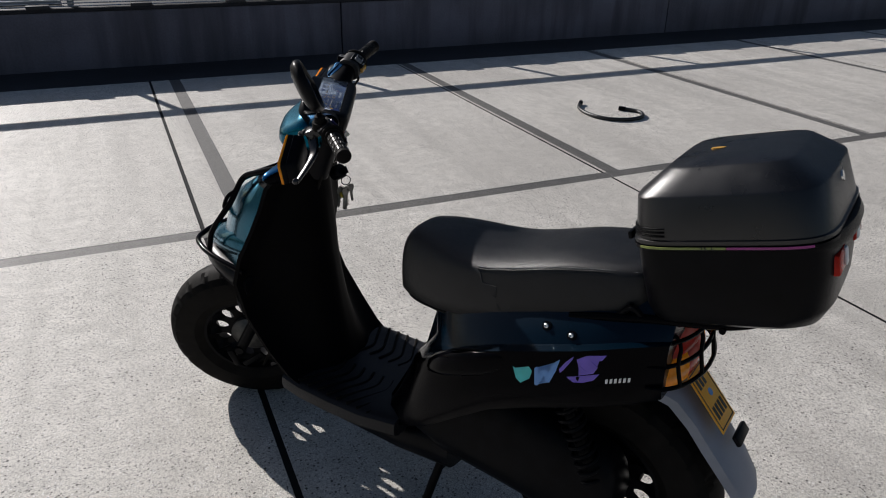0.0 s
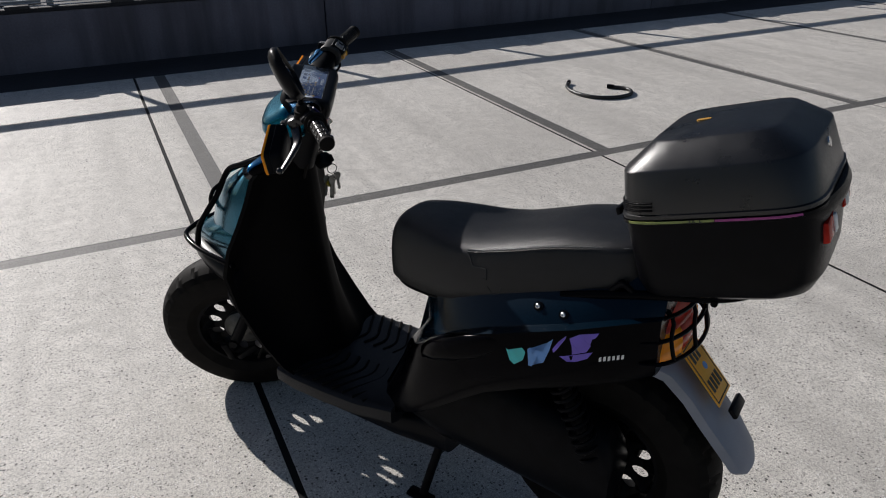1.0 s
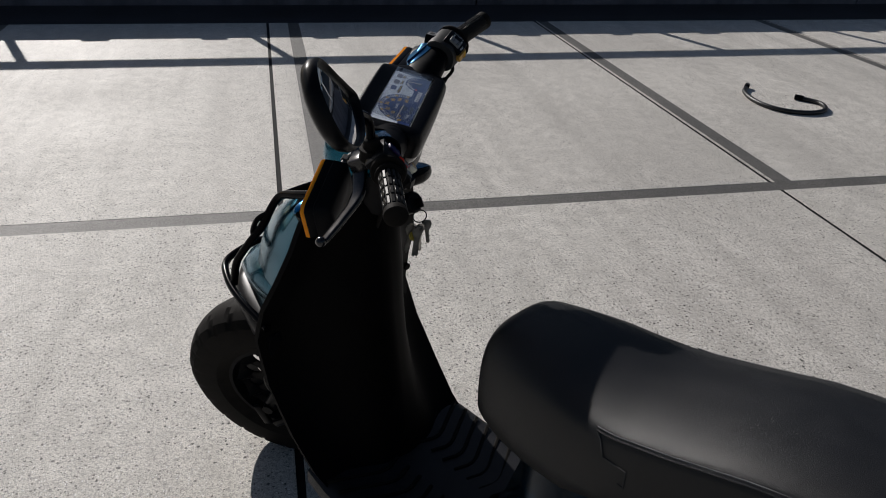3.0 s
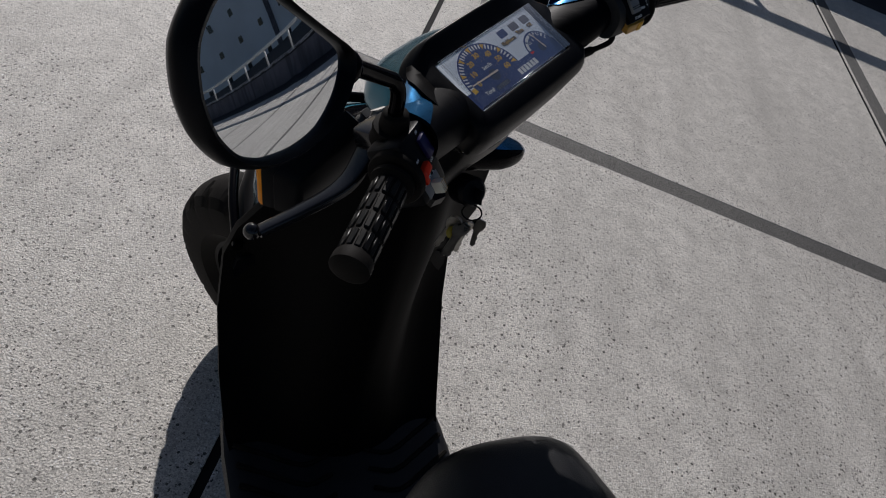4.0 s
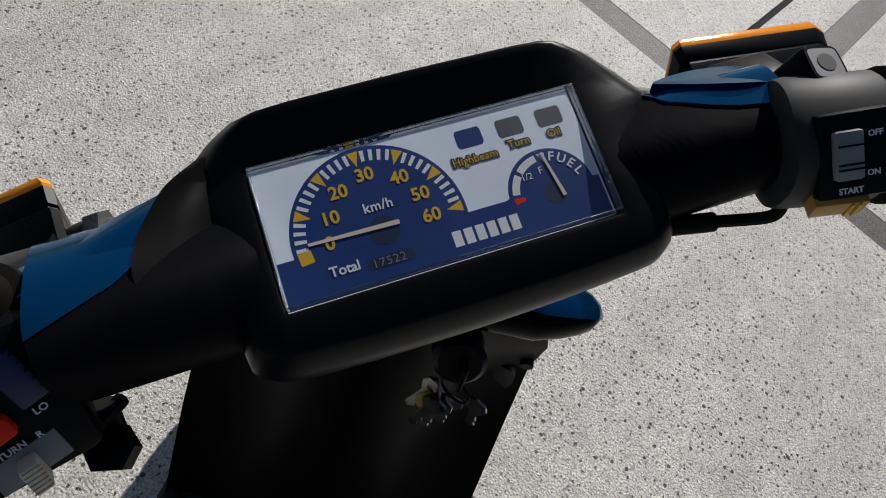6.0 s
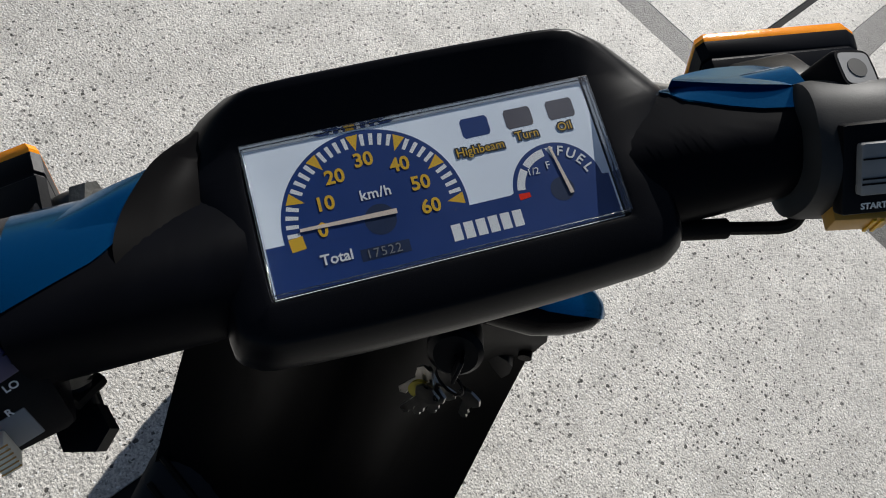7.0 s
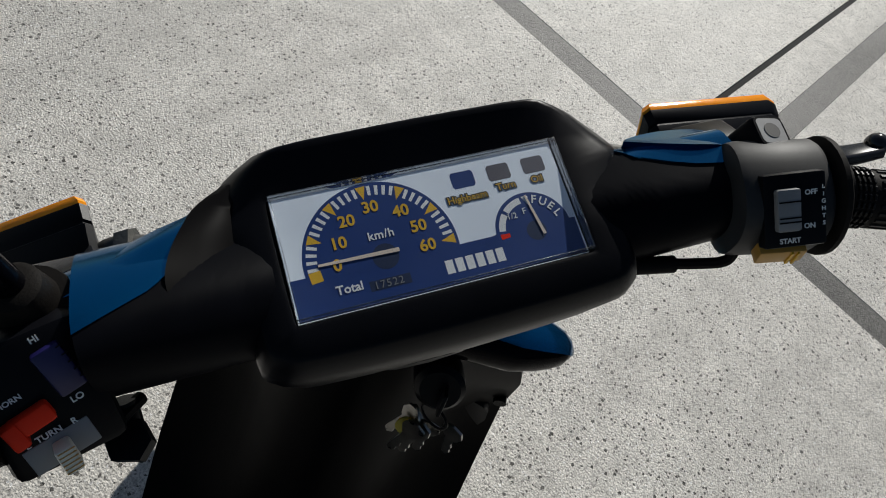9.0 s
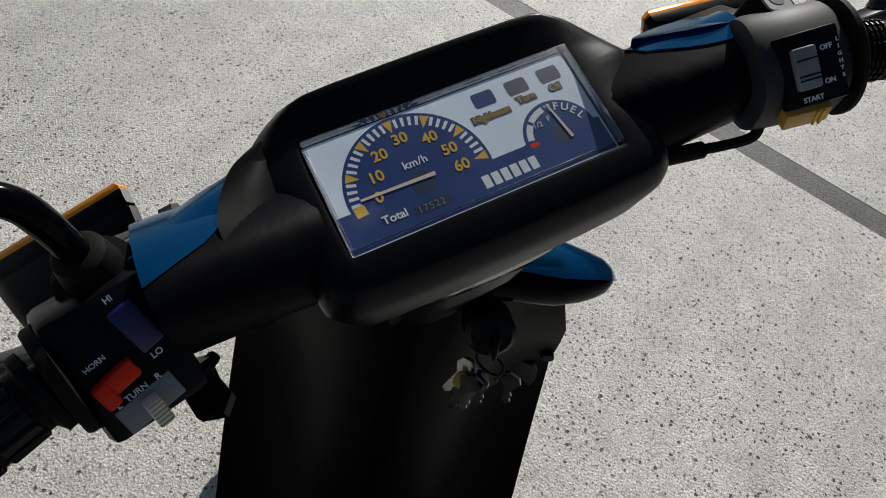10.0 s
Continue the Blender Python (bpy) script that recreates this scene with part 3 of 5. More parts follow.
spin(bm, [(-0.004, 0.0005), (0.012, 0.0005), (0.014, 0.004), (0.012, 0.009), (0.003, 0.011), (-0.004, 0.011)], (0.205, 0.135, 0.522), (0.1, 0.35, 0.9), (1, 0, 0), 20)
part("tray_bolt", bm, GLOSSBLACK, scooter, "black bolt cap on the tray")
# rim rail and front luggage guard in black tube
bm = bmesh.new()
tube(bm, [(0.17, 0.168, 0.515), (0.27, 0.160, 0.518), (0.36, 0.140, 0.52), (0.425, 0.10, 0.522), (0.45, 0.0, 0.523), (0.425, -0.10, 0.522), (0.36, -0.140, 0.52), (0.27, -0.160, 0.518), (0.17, -0.168, 0.515)], 0.0075, 10)
for s in (-1, 1):
    tube(bm, [(0.335, s * 0.140, 0.52), (0.318, s * 0.138, 0.575), (0.285, s * 0.128, 0.625), (0.258, s * 0.112, 0.668), (0.230, s * 0.090, 0.730), (0.17, s * 0.09, 0.758), (0.092, s * 0.09, 0.786)], 0.0075, 10)
    tube(bm, [(0.268, s * 0.118, 0.646), (0.278, s * 0.120, 0.652), (0.264, s * 0.115, 0.682), (0.241, s * 0.098, 0.702)], 0.005, 8)
tube(bm, [(0.230, 0.090, 0.730), (0.240, 0.05, 0.728), (0.243, 0, 0.727), (0.240, -0.05, 0.728), (0.230, -0.090, 0.730)], 0.007, 10)
tube(bm, [(0.285, 0.128, 0.625), (0.335, 0.06, 0.622), (0.345, 0, 0.622), (0.335, -0.06, 0.622), (0.285, -0.128, 0.625)], 0.007, 10)
part("front_guard", bm, GLOSSBLACK, scooter, "black tubular guard round the nose")

# floor board with ribs
bm = bmesh.new()
FLOOR = [(0.06, 0.175, 0.262), (0.0, 0.18, 0.258), (-0.10, 0.18, 0.258), (-0.2, 0.178, 0.262), (-0.30, 0.165, 0.272)]
loft(bm, [ring((x, 0, z - 0.028), (0, w, 0), (0, 0, 0.028), 5, 28) for x, w, z in FLOOR])
floorboard = part("floorboard", bm, FLOORMAT, scooter, "black ribbed plastic footboard")
for s in (-1, 1):
    for k in range(9):
        bm = bmesh.new()
        x = 0.02 - 0.032 * k
        tube(bm, [(x + 0.02, s * 0.165, 0.2565), (x - 0.005, s * 0.12, 0.2575), (x - 0.03, s * 0.07, 0.2585), (x - 0.02, s * 0.03, 0.2585)], 0.0040, 6, 3)
        part("rib", bm, RUBBER, floorboard)
bm = bmesh.new()
loft(bm, [ring((x, 0, z), (0, w, 0), (0, 0, h), 4, 24) for x, w, z, h in ((0.05, 0.13, 0.215, 0.02), (-0.1, 0.14, 0.19, 0.035), (-0.28, 0.13, 0.185, 0.045), (-0.42, 0.12, 0.2, 0.06))])
part("belly_pan", bm, BLACK, scooter)

# ---- body, seat and tail ----
BODY = [(-0.308, 0.080, 0.235, 0.560, 0.07), (-0.325, 0.118, 0.235, 0.578, 0.09), (-0.365, 0.158, 0.245, 0.598, 0.10), (-0.42, 0.180, 0.30, 0.622, 0.108), (-0.49, 0.192, 0.38, 0.642, 0.113), (-0.56, 0.197, 0.435, 0.665, 0.115),
        (-0.64, 0.196, 0.475, 0.69, 0.115), (-0.74, 0.185, 0.515, 0.72, 0.11), (-0.83, 0.155, 0.545, 0.745, 0.10), (-0.875, 0.125, 0.56, 0.745, 0.088)]
# offset across as shares of the half width, height as shares of the panel, from top to bottom
SECTION = [(0.0, 1.0), (0.0, 0.96), (0.42, 0.80), (0.62, 0.71), (0.70, 0.665), (0.97, 0.645), (1.0, 0.59), (1.0, 0.30), (0.96, 0.12), (0.86, 0.02), (0.55, 0.0)]


def body_side(b, k):
    x, w, lo, hi, top = b
    f, g = SECTION[k]
    x -= 0.07 * max(0.0, min(1.0, (x + 0.46) / 0.15)) * max(0.0, 1 - abs(g - 0.86) / 0.28)
    x += 0.085 * max(0.0, min(1.0, (x + 0.46) / 0.15)) * max(0.0, 0.62 - g) ** 1.3 * 2.2
    return V(x, top + (w - top) * f if k > 0 else top * 0.9, lo + (hi - lo) * g)


def body_at(x, g):
    """The point of the left side panel at x, at the share g of its height."""
    for b0, b1 in zip(BODY, BODY[1:]):
        if b1[0] <= x <= b0[0]:
            f = (x - b0[0]) / (b1[0] - b0[0])
            b = [p + (q - p) * f for p, q in zip(b0, b1)]
    for k in range(len(SECTION) - 1):
        if SECTION[k + 1][1] <= g <= SECTION[k][1]:
            p, q = body_side(b, k), body_side(b, k + 1)
            f = (g - SECTION[k][1]) / (SECTION[k + 1][1] - SECTION[k][1])
            return p + (q - p) * f


def shell(k0, k1, first=0, last=None):
    bm = bmesh.new()
    rows = []
    for b in BODY[first:last]:
        left = [body_side(b, k) for k in range(k0, k1 + 1)]
        rows.append(left + [V(p.x, -p.y, p.z) for p in reversed(left)])
    loft(bm, rows)
    return bm


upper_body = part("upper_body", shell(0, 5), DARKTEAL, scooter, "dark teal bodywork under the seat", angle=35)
lower_body = part("lower_body", shell(5, 10), GLOSSBLACK, scooter, "glossy black side fairing with a stylised sticker", angle=35)

# glossy air scoop and a dull cover plate at each side
for s in (1, -1):
    bm = bmesh.new()
    loft(bm, [ring((x, s * y, z), (0, hy, 0), (-0.35 * hz, 0, hz), 2.8, 24) for x, y, z, hy, hz in ((-0.395, 0.160, 0.478, 0.006, 0.010), (-0.415, 0.168, 0.488, 0.016, 0.026), (-0.455, 0.177, 0.508, 0.020, 0.034), (-0.505, 0.184, 0.530, 0.018, 0.036), (-0.555, 0.188, 0.551, 0.014, 0.033), (-0.590, 0.189, 0.566, 0.009, 0.024), (-0.606, 0.190, 0.573, 0.004, 0.010))])
    part("side_scoop", bm, GLOSSBLACK, scooter, "glossy black air scoop", angle=60)
    bm = bmesh.new()
    loft(bm, [ring((x, s * y, z), (0, 0.012, 0), (0, 0, h), 4, 20) for x, y, z, h in ((-0.385, 0.150, 0.392, 0.022), (-0.400, 0.156, 0.400, 0.034), (-0.450, 0.168, 0.420, 0.036), (-0.500, 0.176, 0.442, 0.030), (-0.520, 0.178, 0.452, 0.014))])
    part("side_cover", bm, BLACK, scooter, angle=50)
# x, half width, height of the crown and of the lower edge
SEAT = [(-0.249, 0.040, 0.672, 0.602), (-0.257, 0.070, 0.700, 0.582), (-0.276, 0.092, 0.716, 0.572), (-0.322, 0.109, 0.723, 0.569), (-0.378, 0.120, 0.724, 0.571), (-0.435, 0.127, 0.721, 0.580), (-0.50, 0.130, 0.727, 0.592),
        (-0.57, 0.130, 0.748, 0.607), (-0.65, 0.128, 0.774, 0.634), (-0.73, 0.122, 0.790, 0.663), (-0.80, 0.11, 0.798, 0.688), (-0.835, 0.08, 0.795, 0.70)]
# across as shares of the half width, height as shares of the cushion; the fifth point is the seam
CUSHION = [(0.0, 1.0), (0.22, 0.996), (0.45, 0.985), (0.68, 0.957), (0.83, 0.915), (0.905, 0.872), (0.930, 0.80), (0.962, 0.66), (0.99, 0.46), (1.0, 0.28), (0.985, 0.08), (0.86, 0.0)]
SEAM = 5


def seat_at(x, k):
    """The left-hand point of the cushion's outline number k at x."""
    for b0, b1 in zip(SEAT, SEAT[1:]):
        if b1[0] <= x <= b0[0]:
            f = (x - b0[0]) / (b1[0] - b0[0])
            w, zt, zb = [b0[j] + (b1[j] - b0[j]) * f for j in (1, 2, 3)]
            i = min(int(k), len(CUSHION) - 2)
            (a0, h0), (a1, h1) = CUSHION[i], CUSHION[i + 1]
            return V(x, w * (a0 + (a1 - a0) * (k - i)), zb + (zt - zb) * (h0 + (h1 - h0) * (k - i)))


def nose_section(k, x):
    """The cushion's section, rounded off towards the nose where it has no seam."""
    a, h = CUSHION[k]
    if k > 9:
        return a, h
    t = math.pi / 2 * k / 9
    b = min(1.0, max(0.0, (x + 0.46) / 0.14)) * 0.85
    return a + (math.sin(t) ** 0.7 - a) * b, h + (0.28 + 0.72 * max(math.cos(t), 0.0) ** 0.7 - h) * b


bm = bmesh.new()
rails = []
for sgn, points in ((1, range(len(CUSHION))), (-1, range(len(CUSHION) - 1, 0, -1))):
    for k in points:
        rail = []
        for x, w, zt, zb in SEAT:
            a, h = nose_section(k, x)
            rail.append(V(x, sgn * w * a, zb + (zt - zb) * h))
        rails.append(smooth_path(rail, 4))
loft(bm, [list(row) for row in zip(*rails)])
seat = part("seat", bm, VINYL, scooter, "black vinyl two-person seat with a stitched seam and a tear", angle=60)
for s in (1, -1):
    bm = bmesh.new()
    pts = [seat_at(-0.480 - 0.012 * i, SEAM + 0.1) for i in range(28)]
    pts = [V(p.x, s * (p.y + 0.0004), p.z) for p in pts]
    tube(bm, pts, 0.0012, 6, 1)
    part("seam_piping", bm, VINYL, seat)
    bm = bmesh.new()
    line = [seat_at(-0.480 - 0.012 * i, SEAM - 0.25) for i in range(28)]
    for i in range(150):
        f = i / 150 * (len(line) - 1)
        p = line[int(f)].lerp(line[min(int(f) + 1, len(line) - 1)], f - int(f))
        slab(bm, V(p.x, s * p.y, p.z + 0.0007), 0.0013, 0.0011, 0.0010, 0.0, segs=1)
    tagged(part("stitching", bm, STITCH, seat, "pale stitching along the seam"), kind="stuff")
bm = bmesh.new()
for a, b in (((-0.481, 5.1), (-0.490, 6.0)), ((-0.490, 6.0), (-0.498, 6.9)), ((-0.498, 6.9), (-0.530, 7.2)), ((-0.530, 7.2), (-0.532, 8.0)), ((-0.524, 7.9), (-0.532, 8.0)), ((-0.536, 8.6), (-0.546, 9.2)), ((-0.546, 9.2), (-0.562, 9.1)), ((-0.562, 9.1), (-0.566, 8.7))):
    p, q = seat_at(*a), seat_at(*b)
    tube(bm, [p + V(0, 0.0003, 0), q + V(0, 0.0003, 0)], 0.0013, 5, 1)
part("tear", bm, TEARGREY, seat, "frayed tear in the vinyl")
bm = bmesh.new()
for s in (1, -1):
    tube(bm, [V(p.x, s * p.y, p.z - 0.002) for p in [seat_at(-0.262 - 0.03 * i, len(CUSHION) - 1.001) for i in range(18)]], 0.004, 8, 2)
part("seat_trim", bm, BLACK, seat)
# engine, swing arm, shock absorber, stand
bm = bmesh.new()
loft(bm, [ring((x, 0.085, z), (0, 0.055, 0), (0, 0, h), 3, 20) for x, z, h in ((-0.34, 0.29, 0.05), (-0.40, 0.30, 0.095), (-0.55, 0.31, 0.12), (-0.66, 0.295, 0.115), (-0.74, 0.285, 0.115), (-0.795, 0.275, 0.105), (-0.812, 0.27, 0.08), (-0.818, 0.27, 0.04))])
part("drive_case", bm, DARKMETAL, scooter)
bm = bmesh.new()
slab(bm, (-0.46, -0.02, 0.36), 0.22, 0.2, 0.2, 0.03)
part("engine", bm, DARKMETAL, scooter)
bm = bmesh.new()
sh_a, sh_b = V(-0.70, 0.135, 0.50), V(-0.79, 0.115, 0.285)
coil = []
ax = (sh_b - sh_a)
e1 = ax.orthogonal().normalized()
e2 = ax.normalized().cross(e1)
for i in range(9 * 14 + 1):
    t = i / (9 * 14)
    coil.append(sh_a + ax * (0.05 + 0.8 * t) + (e1 * math.cos(i * 2 * math.pi / 14) + e2 * math.sin(i * 2 * math.pi / 14)) * 0.024)
tube(bm, coil, 0.0042, 7, 1)
shock = part("shock_spring", bm, DARKMETAL, scooter)
bm = bmesh.new()
tube(bm, [sh_a, sh_b], 0.013, 12)
part("damper", bm, DARKMETAL, shock)
bm = bmesh.new()
tube(bm, [(-0.385, -0.09, 0.13), (-0.385, 0.09, 0.13)], 0.009, 8)
stand = part("centre_stand", bm, DARKMETAL, scooter)
for s in (-1, 1):
    bm = bmesh.new()
    tube(bm, [(-0.40, s * 0.08, 0.20), (-0.375, s * 0.10, 0.10), (-0.36, s * 0.13, 0.012)], 0.011, 10)
    slab(bm, (-0.355, s * 0.135, 0.006), 0.07, 0.03, 0.012, 0.004)
    part("stand_leg", bm, DARKMETAL, stand)


# ---- handlebars ----
def smooth_outline(pts, r=0.32):
    """Rounds the corners of a closed outline: three points for each corner."""
    out = []
    n = len(pts)
    for i in range(n):
        p, a, b = Vector(pts[i]), Vector(pts[i - 1]), Vector(pts[(i + 1) % n])
        s, e = p + (a - p) * r, p + (b - p) * r
        out += [s, s * 0.25 + p * 0.5 + e * 0.25, e]
    return out


def half_outline(half):
    """A closed outline from its right half, listed from the bottom centre to the top centre; the outer shell sits a little to the right of the dial."""
    left = [(-u, v, w) for u, v, w in reversed(half[1:-1])]
    shift = 0.003 if half[3][0] > 0.08 else 0.0
    return [bar(u + shift, v, w) for u, v, w in smooth_outline([*half, *left], 0.24)]


def mouth(u, v, low, high):
    """Right half of the opening round the dial: half sizes, and the heights of its lower and upper edge."""
    mid = (low + high) / 2
    return [(0, -v, low), (0.57 * u, -v, low), (0.965 * u, -v, low), (0.992 * u, -0.98 * v, low), (u, -0.015, low), (u, 0.0, mid), (u, 0.018, high), (0.992 * u, 0.98 * v, high), (0.965 * u, v, high), (0.57 * u, v, high), (0, v, high)]


def skirt(b, side, wing, top, low, flank, high):
    """Right half of the outer shell: reach down, to the side, of the wing and of the brow, with the heights of lower edge, wing and brow."""
    return [(0, -b, low), (0.5 * side, 0.0005 - b, low), (0.87 * side, 0.002 - b, low), (side - 0.001, 0.009 - b, low), (side, -0.015, low), (side + 0.17 * (wing - side), 0.003, (low + flank) / 2), (wing, 0.020, flank),
            (0.905 * wing, 0.60 * top, flank), (0.765 * wing, 0.86 * top, (flank + high) / 2), (0.62 * wing, 0.985 * top, high), (0, top, high)]


bm = bmesh.new()
loft(bm, [half_outline(h) for h in (
    mouth(0.0710, 0.0302, -0.014, -0.014), mouth(0.0718, 0.0306, -0.0045, -0.0080), mouth(0.0742, 0.0325, -0.0038, -0.0074),
    skirt(0.0455, 0.0870, 0.0965, 0.0505, -0.0065, -0.0105, -0.0030), skirt(0.0468, 0.0885, 0.1010, 0.0534, -0.0070, -0.0125, -0.0020), skirt(0.0478, 0.0897, 0.1045, 0.0547, -0.0080, -0.0145, -0.0024),
    skirt(0.0500, 0.0916, 0.1085, 0.0566, -0.0115, -0.0180, -0.0062), skirt(0.0528, 0.0936, 0.1140, 0.0600, -0.0180, -0.0235, -0.0140),
    skirt(0.0540, 0.0945, 0.118, 0.0618, -0.0250, -0.0300, -0.0230), skirt(0.0520, 0.0870, 0.084, 0.0510, -0.050, -0.043, -0.0380))])
hood = part("dial_hood", bm, BLACK, scooter, "black textured instrument hood", angle=55)

# polished collar under the hood
bm = bmesh.new()
loft(bm, [ring(bar(0.003, v, w), BAR3 @ V(a, 0, 0), BAR3 @ V(0, b, 0), 3.0, 40) for v, w, a, b in ((-0.002, -0.046, 0.081, 0.0475), (-0.003, -0.062, 0.080, 0.0475), (-0.004, -0.080, 0.071, 0.0435), (-0.003, -0.096, 0.057, 0.0365), (-0.001, -0.106, 0.042, 0.0280))])
part("hood_collar", bm, COLLARBLACK, scooter, "polished black collar")
# the hood's shoulder over the inner end of the cover
SHOULDER = (((0.086, 0.0480, -0.0185), (0.101, 0.0365, -0.0112), (0.108, 0.0240, -0.0020), (0.114, 0.0110, 0.0050), (0.117, -0.0020, 0.0100), (0.116, -0.0150, 0.0100)),
            ((0.082, 0.0470, -0.0150), (0.094, 0.0350, -0.0092), (0.100, 0.0230, -0.0030), (0.104, 0.0100, 0.0005), (0.106, -0.0030, 0.0030), (0.106, -0.0150, 0.0035)),
            ((0.076, 0.0440, -0.0150), (0.086, 0.0330, -0.0105), (0.088, 0.0220, -0.0090), (0.089, 0.0100, -0.0085), (0.089, -0.0030, -0.0080), (0.089, -0.0150, -0.0080)))
bm = bmesh.new()
rails = [smooth_path([V(-u, v, w) for u, v, w in rail], 5) for rail in SHOULDER]
loft(bm, [[BAR @ p for p in row] + [BAR @ (p + V(0.003, 0, -0.008)) for p in reversed(row)] for row in zip(*rails)])
part("hood_shoulder", bm, SHIELDBLACK, hood, angle=60)
# teal headlamp cowl ahead of the hood
bm = bmesh.new()
COWL = ((0.000, 0.086, -0.116, -0.030), (0.020, 0.095, -0.124, -0.030), (0.038, 0.096, -0.130, -0.0295), (0.050, 0.090, -0.133, -0.033), (0.062, 0.082, -0.135, -0.048), (0.076, 0.075, -0.136, -0.066), (0.088, 0.066, -0.134, -0.079), (0.097, 0.053, -0.130, -0.089), (0.102, 0.036, -0.125, -0.097))
loft(bm, [ring(bar(0, v, (lo + hi) / 2), BAR3 @ V(hw, 0, 0), BAR3 @ V(0, 0, (hi - lo) / 2), 3.2, 40) for v, hw, lo, hi in COWL])
part("headlamp_cowl", bm, TEALSIDE, scooter, "glossy teal headlamp cowl")
# steering neck under the hood
bm = bmesh.new()
loft(bm, [ring(bar(0, v, w), BAR3 @ V(a, 0, 0), BAR3 @ V(0, b, 0), 3, 24) for v, w, a, b in ((0.0, -0.07, 0.062, 0.046), (0.0, -0.11, 0.05, 0.045), (0.005, -0.15, 0.042, 0.04), (0.01, -0.22, 0.034, 0.034))])
part("steering_neck", bm, BLACK, scooter)


def axis_point(s, d, ang, r):
    """A point on the round cover of one side: d metres out from the hood, at ang degrees from the dial's normal towards the rider."""
    a, b = V(s * 0.13, -0.016, -0.008), V(s * 0.2, -0.034, 0.003)
    e = (b - a).normalized()
    n = V(0, -math.sin(radians(ang)), math.cos(radians(ang)))
    n = (n - e * n.dot(e)).normalized()
    return a + e * d + n * r, e, n


def on_housing(s, d, ang, r):
    """A frame on a switch housing: x to the rider's right, y up its face, z outwards."""
    p, e, n = axis_point(s, d, ang, r)
    x = e * s
    y = n.cross(x)
    m = Matrix((x, y, n)).transposed().to_4x4()
    m.translation = p
    return BAR @ m


EDGE = {-1: [(0.0, -172), (0.16, -150), (0.24, -112), (0.34, -90), (0.42, -60), (0.50, -34), (0.65, -16), (1.0, 4)],
        1: [(0.0, -172), (0.30, -110), (0.45, -48), (0.615, -32), (0.74, -24), (1.0, -16)]}


def cover_edge(s, f):
    """The angle at which the teal front of a bar cover meets its black rear, f of the way out from the hood."""
    for (f0, a0), (f1, a1) in zip(EDGE[s], EDGE[s][1:]):
        if f <= f1:
            return a0 + (a1 - a0) * (f - f0) / (f1 - f0)
    return EDGE[s][-1][1]


# covers over the bars between hood and switches: teal in front, black towards the rider
def cover(s, front, grow=0.0):
    """Half of the shell round the bar; near the hood it flares up to the brow. front: the teal half."""
    rows = []
    for k in range(25):
        f = k / 24
        u = 0.072 + (0.078 if s < 0 else 0.085) * f
        c = V(s * u, -0.006 - 0.012 * f, -0.032 + 0.026 * f)
        edge = cover_edge(s, f)
        lo, hi = (-190, edge) if front else (edge, 185)
        def at(j, cut):
            a = radians(lo + (hi - lo) * j / 20)
            ahead = max(0.0, -math.sin(a))
            r_v = 0.030 + ((0.010 if s < 0 else 0.004) * ahead ** 2 if math.sin(a) < 0 else -0.002 - 0.008 * f * math.sin(a)) + grow - cut
            r_w = 0.0265 + 0.0045 * f - 0.006 * ahead + grow - cut
            if s > 0 and math.cos(a) > 0:
                r_w -= (0.0015 + 0.0095 * f + 0.005 * f * ahead) * math.cos(a)
            return BAR @ (c + V(0, -math.sin(a) * r_v, math.cos(a) * r_w))
        rows.append([at(j, 0) for j in range(21)] + [at(j, 0.004) for j in range(20, -1, -1)])
    bm = bmesh.new()
    loft(bm, rows)
    return bm


# from the front edge of the raised flap to its crease on the cover
FLAP_RAILS = {
    1: (((0.113, 0.0250, -0.0120), (0.122, 0.0262, -0.0130), (0.135, 0.0258, -0.0128), (0.150, 0.0225, -0.0105), (0.160, 0.0172, -0.0080), (0.1668, 0.0122, -0.0056)),
        ((0.1125, 0.0246, -0.0116), (0.123, 0.0222, -0.0098), (0.136, 0.0195, -0.0072), (0.150, 0.0165, -0.0048), (0.160, 0.0122, -0.0050), (0.1674, 0.0096, -0.0050)),
        ((0.112, 0.0242, -0.0112), (0.1235, 0.0190, -0.0066), (0.137, 0.0140, -0.0018), (0.150, 0.0105, 0.0005), (0.1555, 0.0085, -0.0010), (0.1585, 0.0072, -0.0024)),
        ((0.111, 0.0236, -0.0106), (0.1242, 0.0160, -0.0036), (0.138, 0.0087, 0.0034), (0.150, 0.0045, 0.0060), (0.156, 0.0030, 0.0030), (0.1605, 0.0016, -0.0010))),
    -1: (((0.084, 0.0470, -0.0200), (0.103, 0.0345, -0.0130), (0.120, 0.0275, -0.0080), (0.138, 0.0210, -0.0060), (0.150, 0.0165, -0.0030), (0.162, 0.0120, 0.0020)),
         ((0.088, 0.0400, -0.0160), (0.105, 0.0290, -0.0085), (0.120, 0.0228, -0.0028), (0.138, 0.0175, 0.0006), (0.150, 0.0140, 0.0040), (0.160, 0.0105, 0.0060)),
         ((0.094, 0.0310, -0.0110), (0.108, 0.0215, -0.0036), (0.121, 0.0172, 0.0012), (0.139, 0.0115, 0.0074), (0.150, 0.0085, 0.0105), (0.158, 0.0070, 0.0110)),
         ((0.100, 0.0180, -0.0070), (0.112, 0.0110, 0.0008), (0.122, 0.0075, 0.0050), (0.139, 0.0020, 0.0125), (0.150, -0.0010, 0.0150), (0.157, -0.0020, 0.0150)))}
